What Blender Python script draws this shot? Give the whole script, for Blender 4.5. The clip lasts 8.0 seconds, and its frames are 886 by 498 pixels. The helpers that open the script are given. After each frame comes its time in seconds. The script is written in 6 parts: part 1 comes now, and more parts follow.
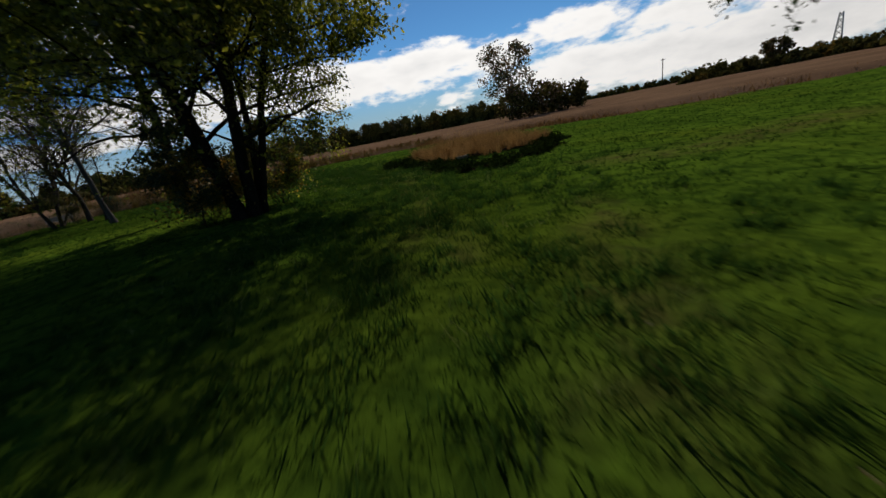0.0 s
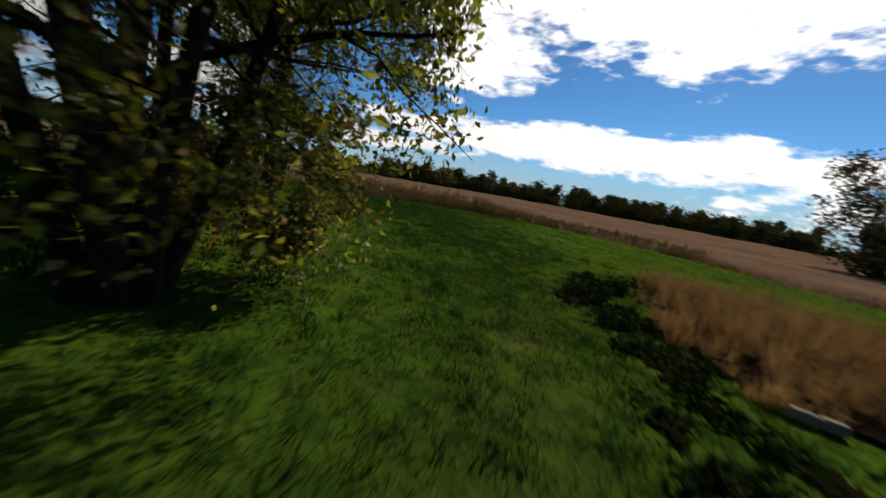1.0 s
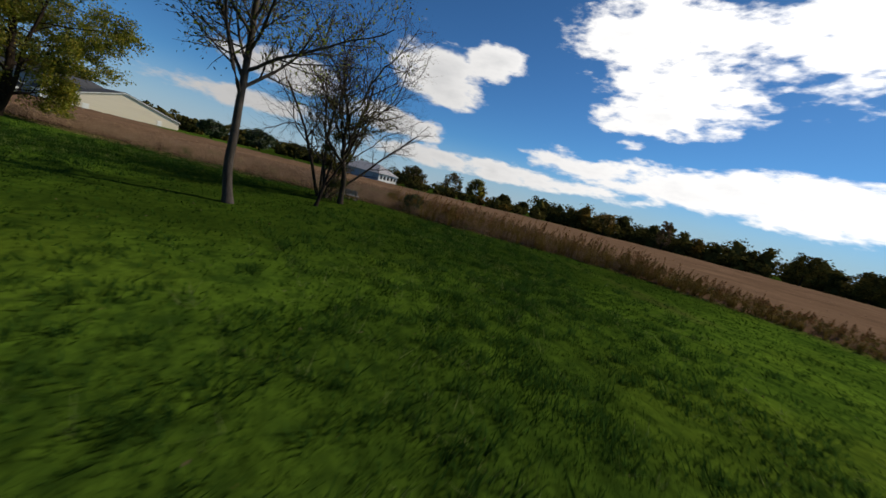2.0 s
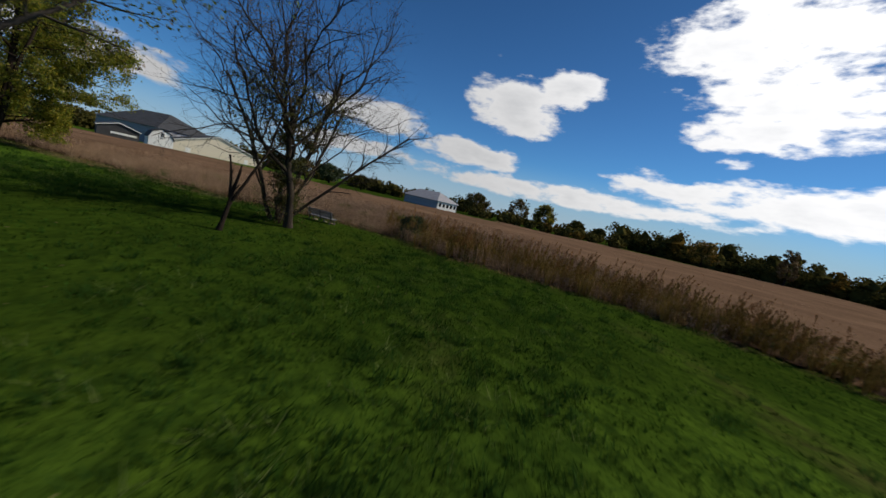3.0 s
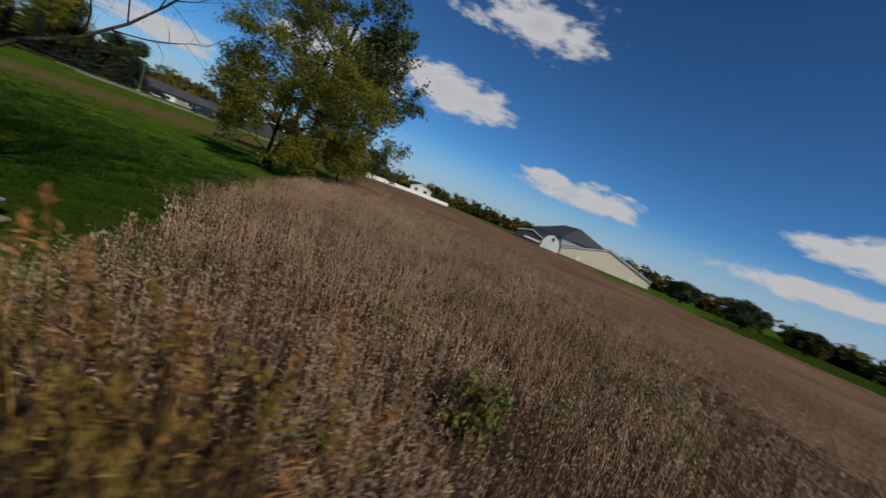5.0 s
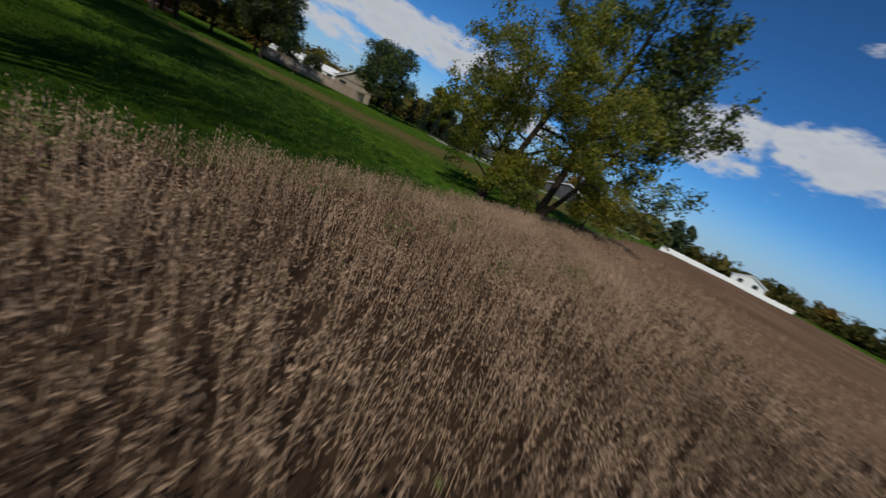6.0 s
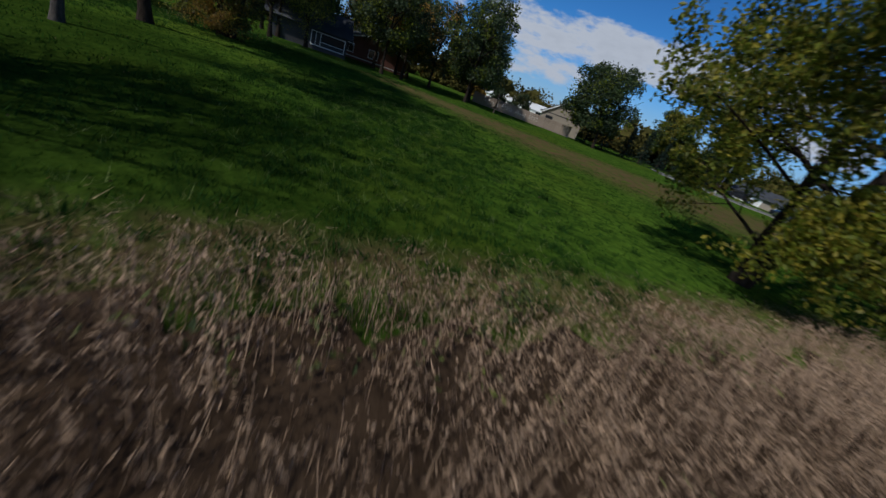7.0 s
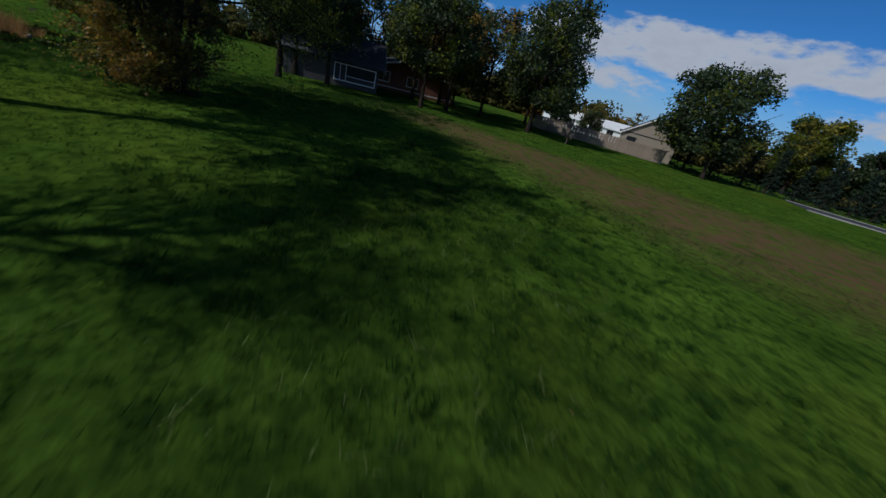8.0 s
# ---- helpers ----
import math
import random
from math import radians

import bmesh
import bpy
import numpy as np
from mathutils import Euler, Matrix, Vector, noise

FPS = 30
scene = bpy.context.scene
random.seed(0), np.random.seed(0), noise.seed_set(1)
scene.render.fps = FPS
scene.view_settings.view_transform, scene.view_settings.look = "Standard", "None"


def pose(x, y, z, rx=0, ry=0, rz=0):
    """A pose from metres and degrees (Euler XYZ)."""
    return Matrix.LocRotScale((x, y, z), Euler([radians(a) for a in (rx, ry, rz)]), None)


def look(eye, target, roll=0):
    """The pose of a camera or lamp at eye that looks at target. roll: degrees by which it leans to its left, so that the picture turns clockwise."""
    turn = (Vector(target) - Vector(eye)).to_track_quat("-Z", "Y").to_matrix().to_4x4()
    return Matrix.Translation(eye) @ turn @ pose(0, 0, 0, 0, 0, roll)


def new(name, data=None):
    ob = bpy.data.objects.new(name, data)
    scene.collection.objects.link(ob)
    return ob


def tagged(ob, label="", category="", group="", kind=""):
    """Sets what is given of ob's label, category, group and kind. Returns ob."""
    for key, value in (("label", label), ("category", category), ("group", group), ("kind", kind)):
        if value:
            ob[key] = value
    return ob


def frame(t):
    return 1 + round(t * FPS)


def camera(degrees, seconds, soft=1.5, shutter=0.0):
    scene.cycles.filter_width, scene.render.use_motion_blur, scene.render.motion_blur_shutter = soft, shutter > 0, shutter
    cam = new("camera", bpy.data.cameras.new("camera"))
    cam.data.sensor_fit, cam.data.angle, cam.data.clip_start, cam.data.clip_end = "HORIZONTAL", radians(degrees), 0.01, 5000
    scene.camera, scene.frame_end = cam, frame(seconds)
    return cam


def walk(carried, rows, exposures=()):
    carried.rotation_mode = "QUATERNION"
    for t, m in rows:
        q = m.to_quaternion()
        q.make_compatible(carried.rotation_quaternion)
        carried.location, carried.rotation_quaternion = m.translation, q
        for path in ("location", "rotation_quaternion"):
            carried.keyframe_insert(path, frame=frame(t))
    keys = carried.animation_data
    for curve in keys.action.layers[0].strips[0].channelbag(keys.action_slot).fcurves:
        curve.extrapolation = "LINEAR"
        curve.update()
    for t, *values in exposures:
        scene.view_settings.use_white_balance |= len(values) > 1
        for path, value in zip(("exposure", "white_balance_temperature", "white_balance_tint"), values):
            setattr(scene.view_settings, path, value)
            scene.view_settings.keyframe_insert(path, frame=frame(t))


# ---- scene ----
cam = camera(103.55, 8.0, soft=1.5, shutter=0.2)
PATH = [
    (0.0, pose(-6.65, -1.48, 1.71, 70.63, 10.64, 0.26)),
    (0.3, pose(-7.27, 1.82, 1.78, 72.26, 9.44, 1.62)),
    (0.5, pose(-7.48, 4.04, 1.80, 74.55, 5.87, 5.92)),
    (0.8, pose(-7.32, 7.32, 2.27, 78.39, -7.01, 26.50)),
    (1.0, pose(-7.81, 9.58, 2.33, 79.16, -9.93, 37.68)),
    (1.5, pose(-9.89, 14.97, 2.10, 79.91, -12.69, 51.80)),
    (1.7, pose(-11.19, 16.87, 2.11, 80.16, -13.46, 57.04)),
    (2.8, pose(-16.04, 24.65, 2.62, 81.70, -13.21, 73.92)),
    (3.0, pose(-17.45, 25.82, 2.58, 82.29, -12.75, 75.91)),
    (3.5, pose(-24.08, 28.07, 2.33, 84.27, -11.83, 83.12)),
    (4.0, pose(-29.30, 30.09, 2.55, 85.67, -14.00, 98.41)),
    (4.5, pose(-34.71, 30.52, 2.49, 84.54, -17.94, 118.62)),
    (5.0, pose(-39.11, 31.74, 2.82, 81.53, -21.64, 141.87)),
    (5.2, pose(-41.21, 31.85, 2.76, 80.06, -22.58, 152.44)),
    (6.3, pose(-46.50, 23.28, 2.49, 67.59, -23.87, -152.64)),
    (6.5, pose(-46.56, 21.35, 2.33, 65.98, -22.44, -144.11)),
    (7.0, pose(-44.69, 18.00, 2.46, 63.43, -18.50, -131.41)),
    (7.2, pose(-42.96, 16.74, 2.78, 62.94, -17.49, -129.10)),
    (7.5, pose(-40.05, 14.46, 2.88, 63.11, -15.88, -126.99)),
    (8.0, pose(-34.19, 10.89, 3.26, 63.76, -13.81, -124.73)),
]
EXPOSURES = [(0.0, -0.3, 7000, 10), (1.0, 0.05, 7000, 10), (3.0, -0.05, 6700, 10), (5.2, -0.1, 6500, 10), (6.3, -0.08, 6000, 10), (7.0, -0.22, 5700, 10), (8.0, -0.42, 5550, 10)]
walk(cam, PATH, EXPOSURES)

# ---- light ----
SUN_AZ, SUN_EL = radians(4.0), radians(43.0)   # clockwise from +y, and height
sun_way = Vector((math.sin(SUN_AZ) * math.cos(SUN_EL), math.cos(SUN_AZ) * math.cos(SUN_EL), math.sin(SUN_EL)))
sun_data = bpy.data.lights.new("sun", "SUN")
sun_data.energy, sun_data.angle, sun_data.color = 3.3, radians(0.9), (1.0, 0.91, 0.76)
sun = new("sun", sun_data)
sun.matrix_world = look((0, 0, 60), Vector((0, 0, 60)) - sun_way)

# cumulus: bearing to the left of +y, height (degrees), half width, half height, weight
CLOUDS = [
    (8, 26, 25, 8.0, 1.0), (32, 19, 9, 3.2, 1.0), (38, 12.7, 2.2, 0.9, 0.8), (13, 8.2, 36, 3.2, 1.1), (43, 8.2, 10, 1.8, 0.9),
    (-20, 9.0, 9, 2.4, 1.0), (-31, 7.6, 9, 1.6, 1.0), (-40, 3.6, 36, 3.4, 1.15), (68.4, 16.5, 7.6, 3.9, 1.05), (61.0, 19.4, 5.0, 2.5, 1.0), (39, 25, 11, 5.5, 1.05), (36, 16.2, 8, 2.6, 1.0),
    (88.5, 10.6, 8.0, 2.2, 1.0), (72.6, 8.2, 8, 2.0, 1.0), (92, 5.4, 12, 1.5, 0.9), (121.8, 8.1, 9.0, 2.2, 1.0), (146, 14.6, 9, 3.2, 1.0),
    (138, 27, 12, 4.2, 0.8), (205, 9.6, 24, 2.8, 0.95), (214, 5.5, 9, 2.2, 0.85), (186, 6.3, 8, 1.8, 0.8), (161, 13.4, 10, 3.8, 0.9), (60, 5.0, 30, 1.6, 0.85),
]


def sky_world():
    world = bpy.data.worlds.new("sky")
    scene.world = world
    world.use_nodes = True
    nt = world.node_tree
    nt.nodes.clear()
    N, L = nt.nodes.new, nt.links.new

    def num(op, a, b=None, c=None):
        n = N("ShaderNodeMath")
        n.operation = op
        for slot, v in enumerate((a, b, c)):
            if v is None:
                continue
            if isinstance(v, (int, float)):
                n.inputs[slot].default_value = v
            else:
                L(v, n.inputs[slot])
        return n.outputs[0]

    way = N("ShaderNodeTexCoord").outputs["Generated"]
    xyz = N("ShaderNodeSeparateXYZ")
    L(way, xyz.inputs[0])
    x, y, z = xyz.outputs
    az = num("ARCTAN2", num("MULTIPLY", x, -1.0), y)
    el = num("ARCSINE", z)
    flat = N("ShaderNodeCombineXYZ")
    deep = num("ADD", num("MAXIMUM", z, 0.0), 0.16)
    L(num("DIVIDE", x, deep), flat.inputs[0])
    L(num("DIVIDE", y, deep), flat.inputs[1])

    def fbm(scale, detail, rough, vec):
        n = N("ShaderNodeTexNoise")
        n.inputs["Scale"].default_value, n.inputs["Detail"].default_value, n.inputs["Roughness"].default_value = scale, detail, rough
        L(vec, n.inputs["Vector"])
        return n.outputs["Fac"]

    stretch = N("ShaderNodeVectorMath")
    stretch.operation = "MULTIPLY"
    stretch.inputs[1].default_value = (1.0, 1.0, 2.6)
    L(way, stretch.inputs[0])
    coarse, fine = fbm(6.5, 5, 0.55, stretch.outputs[0]), fbm(19.0, 6, 0.58, stretch.outputs[0])
    total = None
    for a0, e0, wide, high, weight in CLOUDS:
        da = num("DIVIDE", num("WRAP", num("SUBTRACT", az, radians(a0)), math.pi, -math.pi), radians(wide))
        de = num("DIVIDE", num("SUBTRACT", el, radians(e0)), radians(high))
        # flat undersides, heaped tops
        q = num("ADD", num("MULTIPLY", da, da), num("MULTIPLY", de, de))
        blob = num("MULTIPLY", num("MAXIMUM", num("SUBTRACT", 1.35, num("MULTIPLY", q, 0.75)), -0.2), weight)
        total = blob if total is None else num("MAXIMUM", total, blob)
    body = num("ADD", total, num("ADD", num("MULTIPLY", num("SUBTRACT", coarse, 0.5), 2.4), num("MULTIPLY", num("SUBTRACT", fine, 0.5), 1.5)))
    ramp = N("ShaderNodeMapRange")
    ramp.interpolation_type = "SMOOTHSTEP"
    ramp.inputs["From Min"].default_value, ramp.inputs["From Max"].default_value = 0.45, 1.04
    L(body, ramp.inputs["Value"])
    thick = N("ShaderNodeMapRange")
    thick.inputs["From Min"].default_value, thick.inputs["From Max"].default_value = 1.1, 2.5
    L(body, thick.inputs["Value"])
    tone = N("ShaderNodeMix")
    tone.data_type = "RGBA"
    L(thick.outputs[0], tone.inputs["Factor"])
    tone.inputs["A"].default_value, tone.inputs["B"].default_value = (1.0, 1.02, 1.06, 1), (0.72, 0.75, 0.80, 1)
    sunny = N("ShaderNodeVectorMath")
    sunny.operation = "DOT_PRODUCT"
    sunny.inputs[1].default_value = sun_way
    L(way, sunny.inputs[0])
    near_sun = num("POWER", num("MAXIMUM", sunny.outputs["Value"], 0.0), 1.5)
    glow = num("ADD", CLOUD_BASE, num("MULTIPLY", near_sun, CLOUD_SUN))
    bright = N("ShaderNodeVectorMath")
    bright.operation = "SCALE"
    L(tone.outputs["Result"], bright.inputs[0])
    L(glow, bright.inputs["Scale"])

    sky = N("ShaderNodeTexSky")
    sky.sky_type = "NISHITA"
    sky.sun_disc, sky.sun_elevation, sky.sun_rotation = False, SUN_EL, SUN_AZ
    sky.air_density, sky.dust_density, sky.ozone_density, sky.altitude = 1.0, 0.3, 3.0, 200
    blue = N("ShaderNodeVectorMath")
    blue.operation = "MULTIPLY"
    blue.inputs[1].default_value = SKY_TINT
    # deeper towards the zenith
    deepen = N("ShaderNodeVectorMath")
    deepen.operation = "SCALE"
    L(sky.outputs["Color"], deepen.inputs[0])
    L(num("SUBTRACT", 1.36, num("MULTIPLY", num("MAXIMUM", z, 0.0), 0.85)), deepen.inputs["Scale"])
    L(deepen.outputs[0], blue.inputs[0])
    haze = N("ShaderNodeMapRange")
    haze.interpolation_type = "SMOOTHSTEP"
    for slot, v in (("From Min", 0.16), ("From Max", -0.01), ("To Min", 0.0), ("To Max", 0.8)):
        haze.inputs[slot].default_value = v
    L(z, haze.inputs["Value"])
    pale = N("ShaderNodeMix")
    pale.data_type = "RGBA"
    L(haze.outputs[0], pale.inputs["Factor"])
    L(blue.outputs[0], pale.inputs["A"])
    pale.inputs["B"].default_value = (3.6, 4.6, 5.8, 1)
    mix = N("ShaderNodeMix")
    mix.data_type = "RGBA"
    L(ramp.outputs[0], mix.inputs["Factor"])
    L(pale.outputs["Result"], mix.inputs["A"])
    L(bright.outputs[0], mix.inputs["B"])
    bg = N("ShaderNodeBackground")
    bg.inputs["Strength"].default_value = 0.1
    L(mix.outputs["Result"], bg.inputs["Color"])
    L(bg.outputs[0], N("ShaderNodeOutputWorld").inputs["Surface"])


CLOUD_BASE, CLOUD_SUN, SKY_TINT = 5.2, 8.5, (0.235, 0.51, 0.765)
sky_world()


# ---- materials ----
def surface(name, dark, light, scale=4.0, fine=60.0, rough=0.8, bump=0.3, island=0.0, metal=0.0, see_through=0.0, streak=None, each=0.0):
    """Two scales of noise between two colours; island: brightness spread from piece to piece; see_through: light through leaves."""
    m = bpy.data.materials.new(name)
    m.use_nodes = True
    nt = m.node_tree
    N, L = nt.nodes.new, nt.links.new
    b = nt.nodes["Principled BSDF"]
    b.inputs["Roughness"].default_value, b.inputs["Metallic"].default_value = rough, metal
    if rough > 0.7:
        b.inputs["Specular IOR Level"].default_value = 0.0 if rough > 0.92 else 0.2
    co = N("ShaderNodeTexCoord").outputs["Object"]
    if streak:
        mp = N("ShaderNodeMapping")
        mp.inputs["Scale"].default_value = streak
        L(co, mp.inputs[0])
        co = mp.outputs[0]

    def noise_fac(s, detail):
        n = N("ShaderNodeTexNoise")
        n.inputs["Scale"].default_value, n.inputs["Detail"].default_value = s, detail
        L(co, n.inputs["Vector"])
        return n.outputs["Fac"]

    big, small = noise_fac(scale, 3), noise_fac(fine, 4)
    add = N("ShaderNodeMath")
    add.operation = "MULTIPLY_ADD"
    L(small, add.inputs[0])
    add.inputs[1].default_value = 0.7
    half = N("ShaderNodeMath")
    half.operation = "MULTIPLY_ADD"
    L(big, half.inputs[0])
    half.inputs[1].default_value, half.inputs[2].default_value = 1.1, -0.4
    L(half.outputs[0], add.inputs[2])
    fac = add.outputs[0]
    if island or each:
        src = N("ShaderNodeNewGeometry").outputs["Random Per Island"] if island else N("ShaderNodeObjectInfo").outputs["Random"]
        isl = N("ShaderNodeMath")
        isl.operation = "MULTIPLY_ADD"
        L(src, isl.inputs[0])
        isl.inputs[1].default_value = island or each
        low = N("ShaderNodeMath")
        low.operation = "SUBTRACT"
        L(fac, low.inputs[0])
        low.inputs[1].default_value = (island or each) / 2
        L(low.outputs[0], isl.inputs[2])
        fac = isl.outputs[0]
    mix = N("ShaderNodeMix")
    mix.data_type = "RGBA"
    L(fac, mix.inputs["Factor"])
    mix.inputs["A"].default_value, mix.inputs["B"].default_value = (*dark, 1), (*light, 1)
    L(mix.outputs["Result"], b.inputs["Base Color"])
    if bump:
        bp = N("ShaderNodeBump")
        bp.inputs["Strength"].default_value, bp.inputs["Distance"].default_value = bump, 0.02
        L(small, bp.inputs["Height"])
        L(bp.outputs[0], b.inputs["Normal"])
    if see_through:
        t = N("ShaderNodeBsdfTranslucent")
        L(mix.outputs["Result"], t.inputs["Color"])
        both = N("ShaderNodeMixShader")
        both.inputs[0].default_value = see_through
        L(b.outputs[0], both.inputs[1])
        L(t.outputs[0], both.inputs[2])
        L(both.outputs[0], nt.nodes["Material Output"].inputs["Surface"])
    return m


def ground_material():
    """Lawn turf: patches of darker, yellowed and worn grass; the attribute wear turns it to trodden, dried turf."""
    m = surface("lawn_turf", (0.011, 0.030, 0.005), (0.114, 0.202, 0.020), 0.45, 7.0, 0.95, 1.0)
    nt = m.node_tree
    N, L = nt.nodes.new, nt.links.new
    b = nt.nodes["Principled BSDF"]
    lumps = N("ShaderNodeTexNoise")
    lumps.inputs["Scale"].default_value, lumps.inputs["Detail"].default_value = 2.2, 5
    L(N("ShaderNodeTexCoord").outputs["Object"], lumps.inputs["Vector"])
    heave = N("ShaderNodeBump")
    heave.inputs["Strength"].default_value, heave.inputs["Distance"].default_value = 1.0, 0.12
    L(lumps.outputs["Fac"], heave.inputs["Height"])
    L(b.inputs["Normal"].links[0].from_socket, heave.inputs["Normal"])
    L(heave.outputs[0], b.inputs["Normal"])
    old = b.inputs["Base Color"].links[0].from_socket
    where = N("ShaderNodeTexCoord").outputs["Object"]

    def patch(scale, detail, lo, hi, top, colour, under, blend="MIX"):
        n = N("ShaderNodeTexNoise")
        n.inputs["Scale"].default_value, n.inputs["Detail"].default_value = scale, detail
        L(where, n.inputs["Vector"])
        r = N("ShaderNodeMapRange")
        for slot, v in (("From Min", lo), ("From Max", hi), ("To Max", top)):
            r.inputs[slot].default_value = v
        L(n.outputs["Fac"], r.inputs["Value"])
        x = N("ShaderNodeMix")
        x.data_type, x.blend_type = "RGBA", blend
        L(r.outputs[0], x.inputs["Factor"])
        L(under, x.inputs["A"])
        x.inputs["B"].default_value = (*colour, 1)
        return x.outputs["Result"]

    old = patch(0.13, 3, 0.50, 0.68, 0.40, (0.105, 0.125, 0.012), old)
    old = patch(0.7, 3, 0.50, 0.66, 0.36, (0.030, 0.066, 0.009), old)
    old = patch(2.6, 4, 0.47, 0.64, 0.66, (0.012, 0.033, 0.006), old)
    at = N("ShaderNodeAttribute")
    at.attribute_name = "wear"
    n = N("ShaderNodeTexNoise")
    n.inputs["Scale"].default_value, n.inputs["Detail"].default_value = 1.3, 6
    L(N("ShaderNodeTexCoord").outputs["Object"], n.inputs["Vector"])
    k = N("ShaderNodeMath")
    k.operation = "MULTIPLY"
    L(at.outputs["Fac"], k.inputs[0])
    s = N("ShaderNodeMapRange")
    s.inputs["From Min"].default_value, s.inputs["From Max"].default_value = 0.3, 0.6
    L(n.outputs["Fac"], s.inputs["Value"])
    L(s.outputs[0], k.inputs[1])
    mix = N("ShaderNodeMix")
    mix.data_type = "RGBA"
    L(k.outputs[0], mix.inputs["Factor"])
    L(old, mix.inputs["A"])
    mix.inputs["B"].default_value = (0.125, 0.080, 0.040, 1)
    # dark thatch where single blades stand, with the shade between them painted in
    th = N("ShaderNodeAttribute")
    th.attribute_name = "thatch_shade"
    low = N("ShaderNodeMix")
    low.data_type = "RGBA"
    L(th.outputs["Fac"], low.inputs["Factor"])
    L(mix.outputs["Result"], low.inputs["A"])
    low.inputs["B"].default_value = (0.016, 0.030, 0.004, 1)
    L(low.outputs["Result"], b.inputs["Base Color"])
    return m


